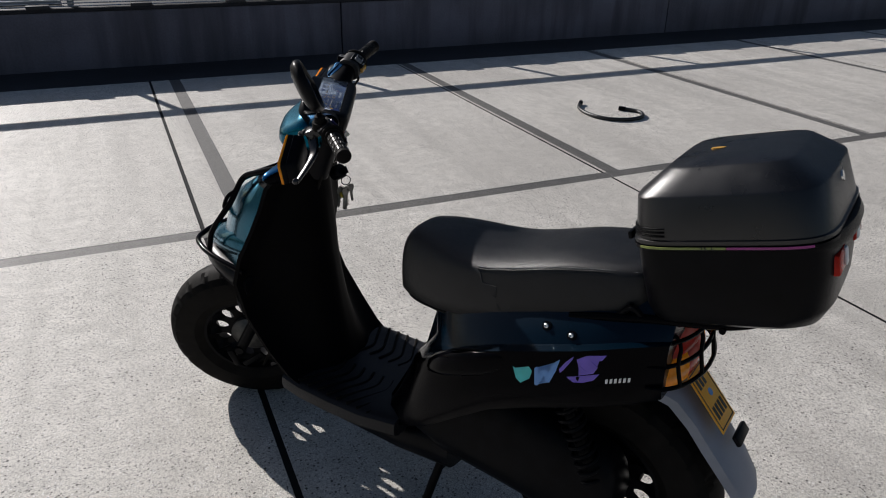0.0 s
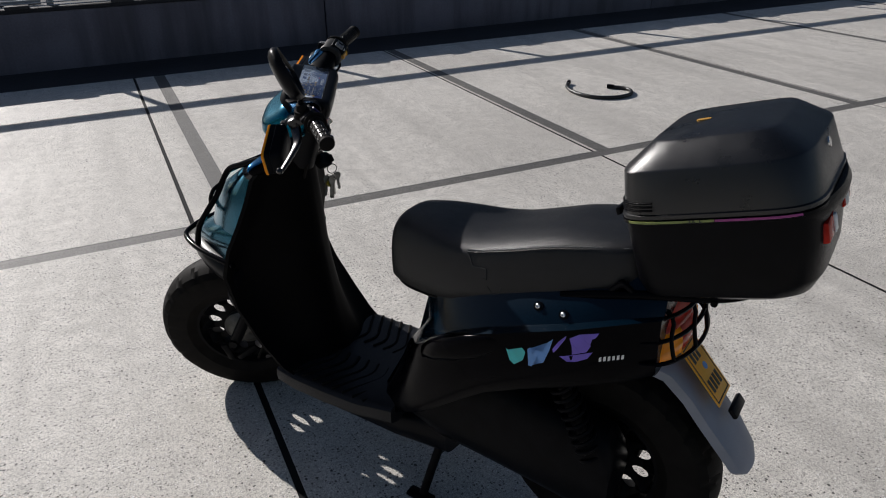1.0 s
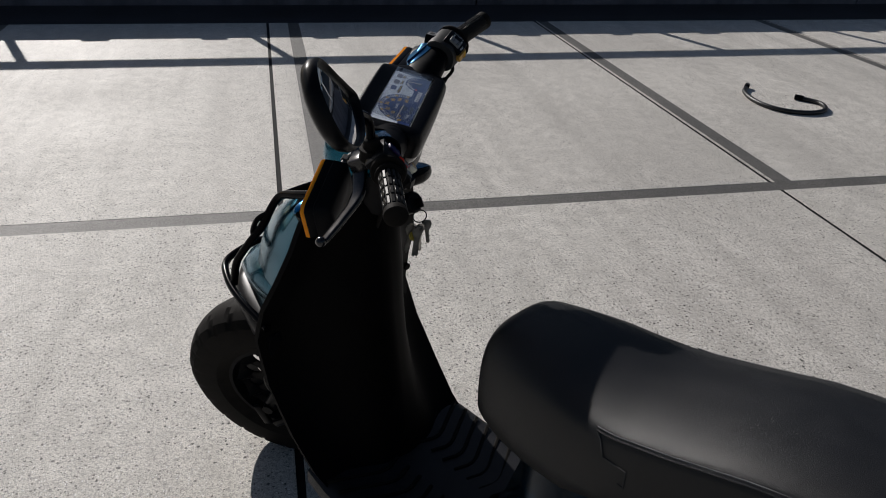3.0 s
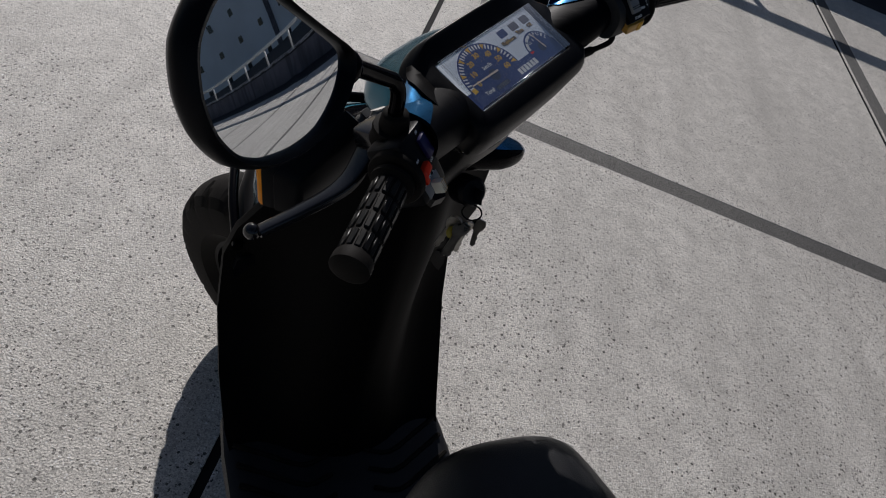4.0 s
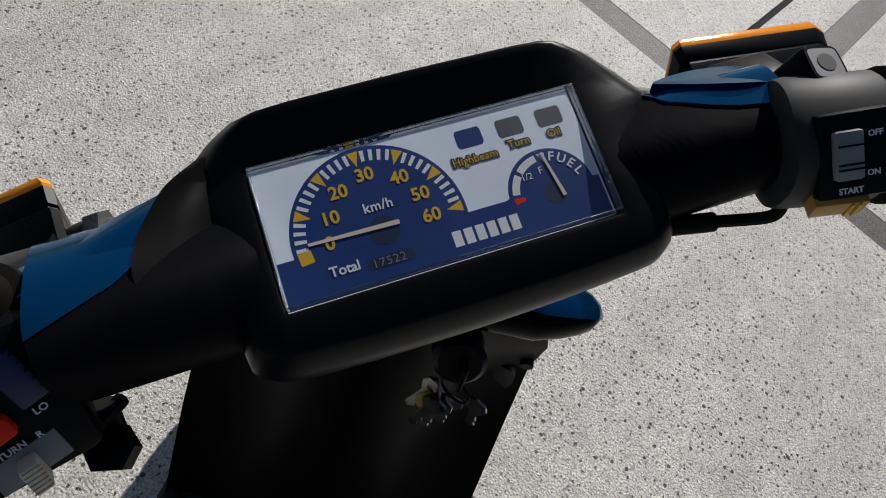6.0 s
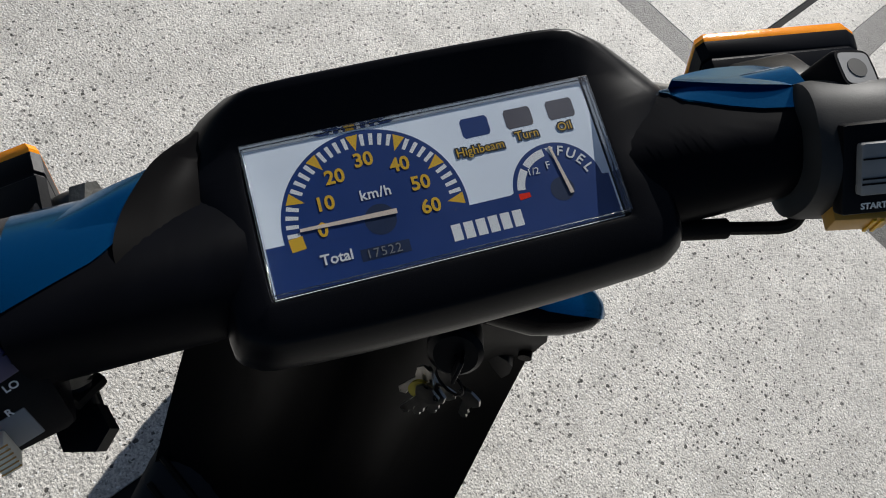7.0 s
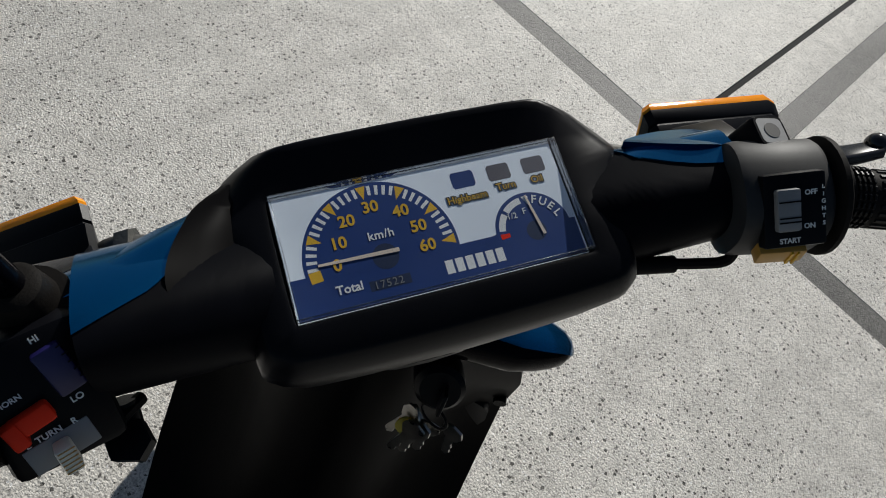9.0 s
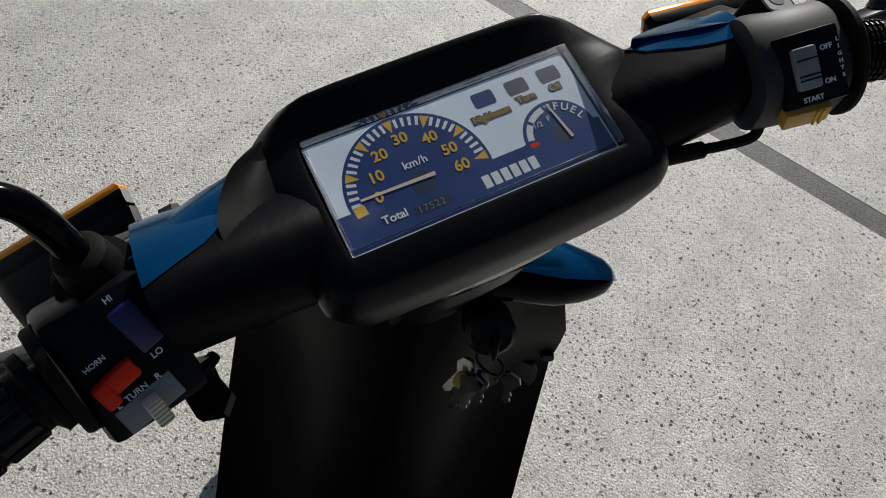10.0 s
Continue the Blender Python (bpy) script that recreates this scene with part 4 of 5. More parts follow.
for s in (-1, 1):
    part("rear_bar_cover", cover(s, False), SLEEVEBLACK, scooter, angle=50)
    part("front_bar_cover", cover(s, True, 0.0008), TEAL, scooter, "glossy teal front bar cover", angle=50)
    # raised flap with a hooked end on the teal cover
    bm = bmesh.new()
    rails = [smooth_path([V(s * u, v, w) for u, v, w in rail], 5) for rail in FLAP_RAILS[s]]
    loft(bm, [[BAR @ p for p in row] + [BAR @ (p - V(0, 0.004, 0.012)) for p in reversed(row)] for row in zip(*rails)])
    part("cover_flap", bm, TEAL, scooter, angle=50)
    # the bar itself, the grip with raised ribs, the end plug
    bm = bmesh.new()
    tube(bm, [bar(s * 0.12, -0.014, -0.01), bar(s * 0.20, -0.034, 0.003)], 0.011, 14, 2)
    part("handlebar_tube", bm, DARKMETAL, scooter)
    g0, g1 = V(s * 0.198, -0.0335, 0.003), V(s * 0.284, -0.067, 0.013)
    gd = (g1 - g0).normalized()
    gx = V(0, 0, 1).cross(gd).normalized()
    gy = gd.cross(gx)
    bm = bmesh.new()
    thin = 0.0135 if s < 0 else 0.0145
    prof = [(0.0, 0.018), (0.004, 0.018), (0.006, thin), (0.080, thin), (0.084, 0.0155), (0.092, 0.0155), (0.0945, 0.011)]
    loft(bm, [ring(BAR @ (g0 + gd * d), BAR3 @ gx * r, BAR3 @ gy * r, 2, 24) for d, r in prof])
    grip = part("grip", bm, RUBBER, scooter, "black rubber grip with raised blocks")
    for j in range(14 if s < 0 else 22):
        a = 2 * math.pi * j / (14 if s < 0 else 22)
        n = gx * math.cos(a) + gy * math.sin(a)
        t = gd.cross(n)
        bm = bmesh.new()
        m3 = BAR3 @ Matrix((gd, t, n)).transposed()
        if s < 0:
            for i in range(4):
                slab(bm, BAR @ (g0 + gd * (0.017 + 0.0185 * i) + n * 0.0135), 0.0160, 0.0046, 0.0024, 0.0008, m3, 1)
        else:
            slab(bm, BAR @ (g0 + gd * 0.050 + n * 0.0145), 0.060, 0.0022, 0.0012, 0.0004, m3, 1)
            for i in range(4):
                slab(bm, BAR @ (g0 + gd * (0.008 + 0.0026 * i) + n * 0.0145), 0.0013, 0.0030, 0.0024, 0.0003, m3, 1)
        part("grip_rib", bm, GRIPMAT, grip)
    # switch housing with flanges
    bm = bmesh.new()
    h0, e, _ = axis_point(s, 0, 0, 0)
    hx = V(0, 0, 1).cross(e).normalized()
    hy = e.cross(hx)
    loft(bm, [ring(BAR @ (h0 + e * d), BAR3 @ hx * r, BAR3 @ hy * (r * 0.97), 2.5, 36) for d, r in [(d, r if s > 0 else r * 0.5) for d, r in ((0.016, 0.020), (0.018, 0.0265), (0.022, 0.0275), (0.058, 0.0275), (0.0605, 0.026), (0.061, 0.0215), (0.066, 0.0215))]])
    housing = part("switch_housing", bm, DUSTYBLACK, scooter, "black plastic switch housing", angle=35)
    bm = bmesh.new()
    loft(bm, [ring(BAR @ (h0 + e * d), BAR3 @ hx * r, BAR3 @ hy * r, 2, 32) for d, r in ((0.063, 0.018), (0.0635, 0.0285 + 0.002 * s - 0.002), (0.0645, 0.0270 + 0.003 * s), (0.067, 0.0270 + 0.003 * s), (0.0685, 0.0255 + 0.0025 * s), (0.069, 0.018))])
    part("grip_flange", bm, RUBBER, grip)
    # brake lever with a ball end, and its perch
    bm = bmesh.new()
    way = ((0.148, 0.020, -0.016), (0.180, 0.006, -0.034), (0.205, 0.000, -0.045), (0.240, 0.007, -0.057), (0.278, 0.018, -0.070)) if s < 0 else ((0.148, 0.014, -0.018), (0.190, 0.004, -0.030), (0.236, -0.001, -0.034), (0.258, -0.004, -0.036), (0.281, -0.005, -0.036))
    path = smooth_path([V(s * u, v, w) for u, v, w in way], 5)
    rings = []
    for i, p in enumerate(path):
        f = i / (len(path) - 1)
        hw = 0.0135 - 0.0060 * f ** 0.8
        rings.append(ring(BAR @ p, BAR3 @ V(0, 0.61, 0.79) * (hw * 0.45), BAR3 @ V(0, 0.79, -0.61) * (hw * 0.9), 5, 16))
    loft(bm, rings)
    end = path[-1]
    bmesh.ops.create_uvsphere(bm, u_segments=14, v_segments=9, radius=0.0072, matrix=Matrix.Translation(BAR @ (end + V(s * 0.002, 0.003, 0))))
    part("brake_lever", bm, LEVERMAT, scooter, "polished black brake lever with a ball end")
    bm = bmesh.new()
    slab(bm, bar(s * 0.160, 0.010, -0.016), 0.034, 0.034, 0.020, 0.004, BAR3 @ Matrix.Rotation(radians(-35), 3, "X"))
    part("lever_perch", bm, LEVERMAT if s < 0 else BLACK, scooter)
    # flasher: black box with an amber front
    c = V(-0.190, 0.045, -0.071) if s < 0 else V(0.207, 0.037, -0.077)
    wide = 0.92 if s < 0 else 1.06
    d1 = V(-0.94, 0, -0.35) if s < 0 else V(0.985, -0.07, -0.08)
    d2, d3 = V(s * 0.20, 0.95, -0.24).normalized(), V(-s * 0.11, 0.32, 0.94).normalized()
    def fl(a, b, h):
        return BAR @ (c + d1 * a * wide + d2 * b + d3 * h * 0.95)
    def box_ring(b, a0, a1, h0, h1):
        return [fl(*p) for p in ((a0, b, h0), (a0 + 0.004, b, h0 - 0.003), (a1 - 0.004, b, h0 - 0.003), (a1, b, h0), (a1 + 0.002, b, h1 - 0.005), (a1 - 0.005, b, h1), (a0 + 0.004, b, h1), (a0, b, h1 - 0.004))]
    bm = bmesh.new()
    loft(bm, [box_ring(*q) for q in ((-0.022, -0.034, 0.038, -0.018, 0.014), (-0.018, -0.041, 0.044, -0.023, 0.019), (0.000, -0.044, 0.047, -0.0255, 0.022), (0.0008, -0.0432, 0.0462, -0.0247, 0.0212), (0.0020, -0.0432, 0.0462, -0.0247, 0.0212), (0.0028, -0.044, 0.047, -0.0255, 0.022), (0.012, -0.045, 0.048, -0.0265, 0.0228))])
    flasher = part("indicator", bm, BLACK, scooter, "black indicator housing with an amber lens")
    bm = bmesh.new()
    loft(bm, [box_ring(*q) for q in ((0.0122, -0.0445, 0.0475, -0.0262, 0.0224), (0.0140, -0.0450, 0.0480, -0.0266, 0.0229), (0.0180, -0.0438, 0.0468, -0.0255, 0.0218), (0.0188, -0.040, 0.043, -0.022, 0.018))])
    part("amber_lens", bm, ORANGE, flasher, "amber ribbed indicator lens")
    bm = bmesh.new()
    tube(bm, [fl(-0.040, -0.008, 0.006), fl(-0.054, -0.008, 0.007), bar(s * 0.118, 0.034, -0.045)], 0.0050, 12)
    tube(bm, [fl(-0.055, -0.0085, 0.0068), fl(-0.063, -0.009, 0.0066)], 0.0078, 6, 2)
    part("indicator_stalk", bm, DULLALLOY, flasher)

# left switches
def key(s, d, ang, r, sx, sy, sz, mat, name, bevel=0.001, tilt=0.0, parent=None):
    bm = bmesh.new()
    m = on_housing(s, d, ang, r) @ Matrix.Rotation(radians(tilt), 4, "Z")
    slab(bm, (0, 0, 0), sx, sy, sz, bevel)
    bm.transform(m)
    return part(name, bm, mat, parent or scooter)


PLATE_L = on_housing(-1, 0.036, 40, 0.0145)


def on_plate(m, name, x, y, z, sx, sy, sz, mat, bevel=0.001, turn=0.0, parent=None):
    """A small block on a switch plate: its centre, its size, its turn in the plate."""
    bm = bmesh.new()
    slab(bm, (0, 0, 0), sx, sy, sz, bevel)
    bm.transform(m @ Matrix.Translation((x, y, z)) @ Matrix.Rotation(radians(turn), 4, "Z"))
    return part(name, bm, mat, parent or scooter)


def plate_mark(m, words, x, y, size, turn=0.0):
    text_mesh(words, size, m @ Matrix.Translation((x, y, 0.0003)) @ Matrix.Rotation(radians(turn), 4, "Z"), PRINTWHITE, scooter, "switch_lettering", bold=0.00008)


on_plate(PLATE_L, "switch_box", -0.0065, -0.0030, -0.0170, 0.0430, 0.0580, 0.0340, BLACK, 0.0045)
on_plate(PLATE_L, "dip_switch", 0.0023, 0.0075, 0.0010, 0.0108, 0.0204, 0.0050, PURPLE, 0.0012, 11)
for i in range(5):
    on_plate(PLATE_L, "dip_switch_groove", 0.0068 - 0.0008 * i + 0.0018, 0.0025 + 0.0036 * i, 0.0036, 0.0022, 0.0005, 0.0005, BLACK, 0.0, 11)
plate_mark(PLATE_L, "HI", -0.0009, 0.0216, 0.0035, 6)
plate_mark(PLATE_L, "LO", 0.0034, -0.0066, 0.0038, 6)
plate_mark(PLATE_L, "HORN", -0.0172, 0.0028, 0.0031, 8)
on_plate(PLATE_L, "horn_button", -0.0135, -0.0066, 0.0015, 0.0160, 0.0082, 0.0070, RED, 0.0014, 11)
on_plate(PLATE_L, "horn_button_lip", -0.0200, -0.0095, 0.0022, 0.0062, 0.0110, 0.0076, RED, 0.0014, 11)
plate_mark(PLATE_L, "L", -0.0185, -0.0166, 0.0036, 5)
plate_mark(PLATE_L, "TURN", -0.0107, -0.0158, 0.0036, 5)
plate_mark(PLATE_L, "R", -0.0012, -0.0150, 0.0036, 5)
on_plate(PLATE_L, "turn_slot", -0.0085, -0.0228, -0.0004, 0.0250, 0.0118, 0.0018, GREYPL, 0.0004, 7)
knob = on_plate(PLATE_L, "turn_switch", -0.0080, -0.0252, 0.0045, 0.0066, 0.0115, 0.0100, WHITEPL, 0.0012, 5)
for i in range(6):
    on_plate(PLATE_L, "turn_switch_groove", -0.0076, -0.0205 - 0.0018 * i, 0.0095, 0.0064, 0.0004, 0.0005, OCHRE, 0.0, 5, knob)
bm = bmesh.new()
plate_from(bm, [bar(u, v, -0.032) for u, v in ((-0.159, -0.049), (-0.157, -0.060), (-0.146, -0.063), (-0.140, -0.056), (-0.143, -0.046), (-0.151, -0.044))], BAR3 @ V(0, 0, 1), 0.012)
tube(bm, [bar(-0.150, -0.036, -0.034), bar(-0.150, -0.050, -0.042)], 0.007, 10)
part("choke_lever", bm, BLACK, scooter)
bm = bmesh.new()
tube(bm, [bar(-0.150, -0.044, -0.03), bar(-0.142, -0.036, -0.038)], 0.0032, 8)
part("left_cable", bm, RUBBER, scooter)
# right switches
PLATE_R = on_housing(1, 0.040, 28, 0.0289) @ Matrix.Rotation(radians(4), 4, "Z")


on_plate(PLATE_R, "switch_plate", 0, -0.0035, -0.0040, 0.0300, 0.0350, 0.0080, BLACK, 0.0016)
on_plate(PLATE_R, "light_switch", -0.0045, -0.0030, 0.0016, 0.0115, 0.0200, 0.0048, GREYPL, 0.0014)
for y in (0.001, -0.0065, -0.0085):
    on_plate(PLATE_R, "switch_groove", -0.0045, y, 0.0041, 0.0100, 0.0007, 0.0006, BLACK, 0.0)
plate_mark(PLATE_R, "OFF", 0.0074, 0.0042, 0.0034)
plate_mark(PLATE_R, "ON", 0.0064, -0.0115, 0.0034)
for i, ch in enumerate("LIGHTS"):
    plate_mark(PLATE_R, ch, 0.0132, 0.0062 - 0.0034 * i, 0.0027)
plate_mark(PLATE_R, "START", -0.0030, -0.0178, 0.0034)
key(1, 0.0385, 80, 0.0285, 0.0225, 0.0110, 0.0110, OCHRE, "start_button", 0.0012, 4)
for d in (0.0425, 0.0455):
    key(1, d, 80, 0.0342, 0.0012, 0.0106, 0.0012, DIALYELLOW, "start_button_rib", 0.0, 4)
# threaded boss where a right mirror would sit
bm = bmesh.new()
m3 = BAR3 @ Matrix.Rotation(radians(-8), 3, "Z") @ Matrix.Rotation(radians(-8), 3, "X") @ Matrix.Rotation(radians(6), 3, "Y")
loft(bm, [ring(bar(0.171, 0.000, 0.004) + (m3 @ V(0, 0, h)) + (m3 @ V(dx, dy, 0)), m3 @ V(r, 0, 0), m3 @ V(0, r, 0), 5, 24) for h, r, dx, dy in ((-0.036, 0.016, -0.008, -0.012), (-0.016, 0.0140, -0.003, -0.005), (0.004, 0.0104, 0, 0), (0.0115, 0.0096, 0, 0), (0.0130, 0.0086, 0, 0))])
boss = part("mirror_boss", bm, SLEEVEBLACK, scooter, angle=35)
bm = bmesh.new()
nn = m3 @ V(0, 0, 1)
cc = bar(0.171, 0.000, 0.004) + nn * 0.0132
loft(bm, [ring(cc - nn * 0.0006, m3 @ V(0.0074, 0, 0), m3 @ V(0, 0.0074, 0), 6, 24), ring(cc, m3 @ V(0.0074, 0, 0), m3 @ V(0, 0.0074, 0), 6, 24)])
part("boss_plate", bm, GREYPL, boss, "worn bare metal top")
bm = bmesh.new()
spin(bm, [(-0.001, 0.0001), (0.0003, 0.0001), (0.0003, 0.0044), (-0.001, 0.0044)], cc, nn, m3 @ V(1, 0, 0), 20)
part("boss_hole", bm, INK, boss)
# right brake cable with a sleeve
bm = bmesh.new()
tube(bm, [bar(0.150, -0.044, -0.014), bar(0.146, -0.048, -0.022), bar(0.132, -0.044, -0.028), bar(0.112, -0.039, -0.029), bar(0.085, -0.034, -0.030), bar(0.05, -0.02, -0.05)], 0.0030, 8)
cable = part("right_cable", bm, RUBBER, scooter)
bm = bmesh.new()
tube(bm, [bar(0.122, -0.0415, -0.0288), bar(0.096, -0.0362, -0.0296)], 0.0046, 10, 2)
part("cable_sleeve", bm, RUBBER, cable)

# ---- left mirror ----
MN = V(0.2768, -0.8011, 0.5300).normalized()
MA = V(0.851, 0.084, -0.518)
MA = (MA - MN * MA.dot(MN)).normalized()
MB = MN.cross(MA)
MC = V(-0.308, 0.0122, 0.1606)
RIM = [(0.0797, 0.0071), (0.0519, 0.0189), (0.0189, 0.0333), (-0.0021, 0.0443), (-0.0243, 0.0519), (-0.0481, 0.0425), (-0.0645, 0.0184), (-0.0636, -0.0078), (-0.0541, -0.0296), (-0.0353, -0.0455), (-0.0095, -0.0523), (0.0224, -0.0501), (0.0512, -0.0411), (0.0716, -0.0228), (0.0806, -0.0065)]
RIM = [(0.0765 + (a - 0.0797) * 1.02, b * 0.97) for a, b in RIM]
RIM = smooth_outline(smooth_outline([(a, b) for a, b in RIM], 0.33), 0.33)


def mirror_ring(k, h, ca=0.012, cb=-0.001):
    return [BAR @ (MC + MA * (ca + (a - ca) * k) + MB * (cb + (b - cb) * k) + MN * h) for a, b in RIM]


bm = bmesh.new()
loft(bm, [mirror_ring(*q) for q in ((0.875, -0.012), (0.885, 0.000), (0.905, 0.0035), (0.94, 0.0045), (0.975, 0.0025), (1.0, -0.003), (0.995, -0.007), (0.94, -0.013), (0.82, -0.018), (0.62, -0.022), (0.38, -0.024))])
mirror_shell = part("left_mirror", bm, BLACK, scooter, "black rear-view mirror on a bent stem", angle=50)
bm = bmesh.new()
rows = []
for k in (0.001, 0.15, 0.3, 0.45, 0.6, 0.75, 0.883):
    row = []
    for a, b in RIM:
        pa, pb = 0.012 + (a - 0.012) * k, -0.001 + (b + 0.001) * k
        h = 0.0002 - ((pa - 0.012) ** 2 + pb ** 2) / (2 * 0.79)
        row.append(BAR @ (MC + MA * pa + MB * pb + MN * h))
    rows.append(row)
loft(bm, rows, caps=True)
part("mirror_glass", bm, MIRROR, mirror_shell, "slightly domed mirror glass", angle=80)
bm = bmesh.new()
tube(bm, [bar(-0.231, 0.019, 0.108), bar(-0.208, 0.018, 0.088), bar(-0.186, 0.015, 0.070), bar(-0.174, 0.012, 0.060), bar(-0.169, 0.007, 0.046), bar(-0.167, 0.002, 0.018)], 0.0062, 14)
bmesh.ops.create_uvsphere(bm, u_segments=16, v_segments=10, radius=0.012, matrix=Matrix.Translation(bar(-0.233, 0.021, 0.106)))
part("mirror_stem", bm, GLOSSBLACK, mirror_shell)
bm = bmesh.new()
ax0, ax1 = V(-0.167, 0.003, 0.026), V(-0.166, -0.003, 0.000)
dd = (ax1 - ax0).normalized()
ex = V(1, 0, 0) - dd * dd.x
ex.normalize()
ey = dd.cross(ex)
loft(bm, [ring(BAR @ (ax0 + dd * d), BAR3 @ ex * r, BAR3 @ ey * r, 2, 24) for d, r in ((-0.002, 0.008), (0.0, 0.0105), (0.012, 0.0125), (0.0125, 0.0165), (0.016, 0.0175), (0.019, 0.0165), (0.028, 0.019))])
part("stem_boot", bm, RUBBER, mirror_shell)

# ---- dial ----
DIAL_W = -0.0085
DM = BAR @ Matrix.Translation((0, 0, DIAL_W))
bm = bmesh.new()
slab(bm, (0, 0.0004, -0.0015), 0.140, 0.0592, 0.003, 0.0)
dial = part("dial_face", bm, DIALWHITE, hood, "pale blue and navy dial face with yellow figures", turn=DM)


def flat(name, outline, mat, h, parent=None):
    """A thin printed patch on the dial; outline in the dial's plane."""
    bm = bmesh.new()
    loft(bm, [[V(u, v, h * 0.12 - 0.0002) for u, v in outline], [V(u, v, h * 0.12) for u, v in outline]])
    return part(name, bm, mat, parent or dial, turn=DM)


def arc(c, r, a0, a1, n=40):
    return [(c[0] + r * math.cos(radians(a0 + (a1 - a0) * i / n)), c[1] + r * math.sin(radians(a0 + (a1 - a0) * i / n))) for i in range(n + 1)]


SC, FC = (-0.0260, -0.0068), (0.0475, -0.0115)
flat("navy_band", [(-0.0692, -0.0288), (0.0692, -0.0288), (0.0692, -0.0103), (0.0635, -0.0098), (0.0288, -0.0098), (0.0268, -0.0104), (0.0120, -0.0104), (0.0090, -0.0104), (-0.0692, -0.0092)], DIALBLUE, 0.0002)
flat("speed_disc", arc(SC, 0.0362, -8, 188), DIALBLUE, 0.0004)
flat("fuel_disc", arc(FC, 0.0190, 2, 184), DIALBLUE, 0.0004)
# scale: white ticks, yellow wedges at each ten
for i in range(31):
    a = radians(186 - i * 6.2)
    er, et = (math.cos(a), math.sin(a)), (-math.sin(a), math.cos(a))
    def polar(r, w):
        return (SC[0] + er[0] * r + et[0] * w, SC[1] + er[1] * r + et[1] * w)
    if i == 0:
        flat("scale_zero", [polar(0.0290, -0.0026), polar(0.0345, -0.0026), polar(0.0345, 0.0026), polar(0.0290, 0.0026)], DIALYELLOW, 0.0006)
    elif i % 5 == 0:
        flat("scale_wedge", [polar(0.0280, 0), polar(0.0347, -0.0024), polar(0.0347, 0.0024)], DIALYELLOW, 0.0006)
    else:
        flat("scale_tick", [polar(0.0297, -0.00070), polar(0.0345, -0.00085), polar(0.0345, 0.00085), polar(0.0297, 0.00070)], PRINTWHITE, 0.0006)


def print_at(words, u, v, size, mat, turn=0.0, bold=0.0, space=1.0, h=0.0007):
    text_mesh(words, size, DM @ Matrix.Translation((u, v, h * 0.12)) @ Matrix.Rotation(radians(turn), 4, "Z"), mat, dial, "dial_lettering", bold=bold, space=space)


for words, u, v in (("0", -0.0471, -0.0071), ("10", -0.0442, 0.0029), ("20", -0.0380, 0.0126), ("30", -0.0257, 0.0170), ("40", -0.0123, 0.0120), ("50", -0.0063, 0.0028), ("60", -0.0047, -0.0073)):
    print_at(words, u, v, 0.0078, DIALYELLOW, bold=0.0002)
print_at("km/h", -0.0244, 0.0028, 0.0058, PRINTWHITE, bold=0.0001, space=1.08)
print_at("Total", -0.0445, -0.0186, 0.0058, PRINTWHITE, bold=0.00012)
flat("odometer_window", [(-0.0356, -0.0226), (-0.0165, -0.0226), (-0.0165, -0.0178), (-0.0356, -0.0178)], DIALDARK, 0.0005)
print_at("17522", -0.0268, -0.0203, 0.0050, GREYPL, space=1.15)
# maker's word as plain bars
for i in range(6):
    flat("maker_bar", [(0.0004 + i * 0.0050, -0.0232), (0.0042 + i * 0.0050, -0.0232), (0.0042 + i * 0.0050, -0.0166), (0.0004 + i * 0.0050, -0.0166)], PRINTWHITE, 0.0006)
for u, mat in ((0.0213, DIALBLUE), (0.0398, GREYBROWN), (0.0581, GREYBROWN)):
    flat("warning_window", [(u + x * 0.0058, 0.0208 + y * 0.0042) for x, y in ((-1, -0.7), (-0.85, -1), (0.85, -1), (1, -0.7), (1, 0.7), (0.85, 1), (-0.85, 1), (-1, 0.7))], mat, 0.0004)
for words, u in (("Highbeam", 0.0208), ("Turn", 0.0412), ("Oil", 0.0576)):
    print_at(words, u, 0.0111 if words == "Highbeam" else 0.0129, 0.0050, INK, bold=0.0006, h=0.0004)
    print_at(words, u, 0.0111 if words == "Highbeam" else 0.0129, 0.0050, DIALYELLOW, h=0.0008)
# fuel scale
for a0, a1 in ((172, 140), (134, 98)):
    o = arc(FC, 0.0172, a0, a1, 10) + arc(FC, 0.0140, a1, a0, 10)
    flat("fuel_arc", o, PRINTWHITE, 0.0006)
flat("fuel_wedge", [(FC[0] + 0.0172 * math.cos(radians(a)), FC[1] + 0.0172 * math.sin(radians(a))) for a in (94, 82)] + [(FC[0] + 0.001, FC[1] + 0.0125)], PRINTWHITE, 0.0006)
flat("fuel_reserve", arc(FC, 0.0172, 186, 177, 4) + arc(FC, 0.0125, 177, 186, 4), RED, 0.0006)
for i, ch in enumerate("FUEL"):
    a = 72 - i * 17
    print_at(ch, FC[0] + 0.0152 * math.cos(radians(a)), FC[1] + 0.0152 * math.sin(radians(a)), 0.0058, PRINTWHITE, a - 90, bold=0.0001)
print_at("F", 0.0456, -0.0018, 0.0045, PRINTWHITE)
print_at("1/2", 0.0389, -0.0030, 0.0042, PRINTWHITE)


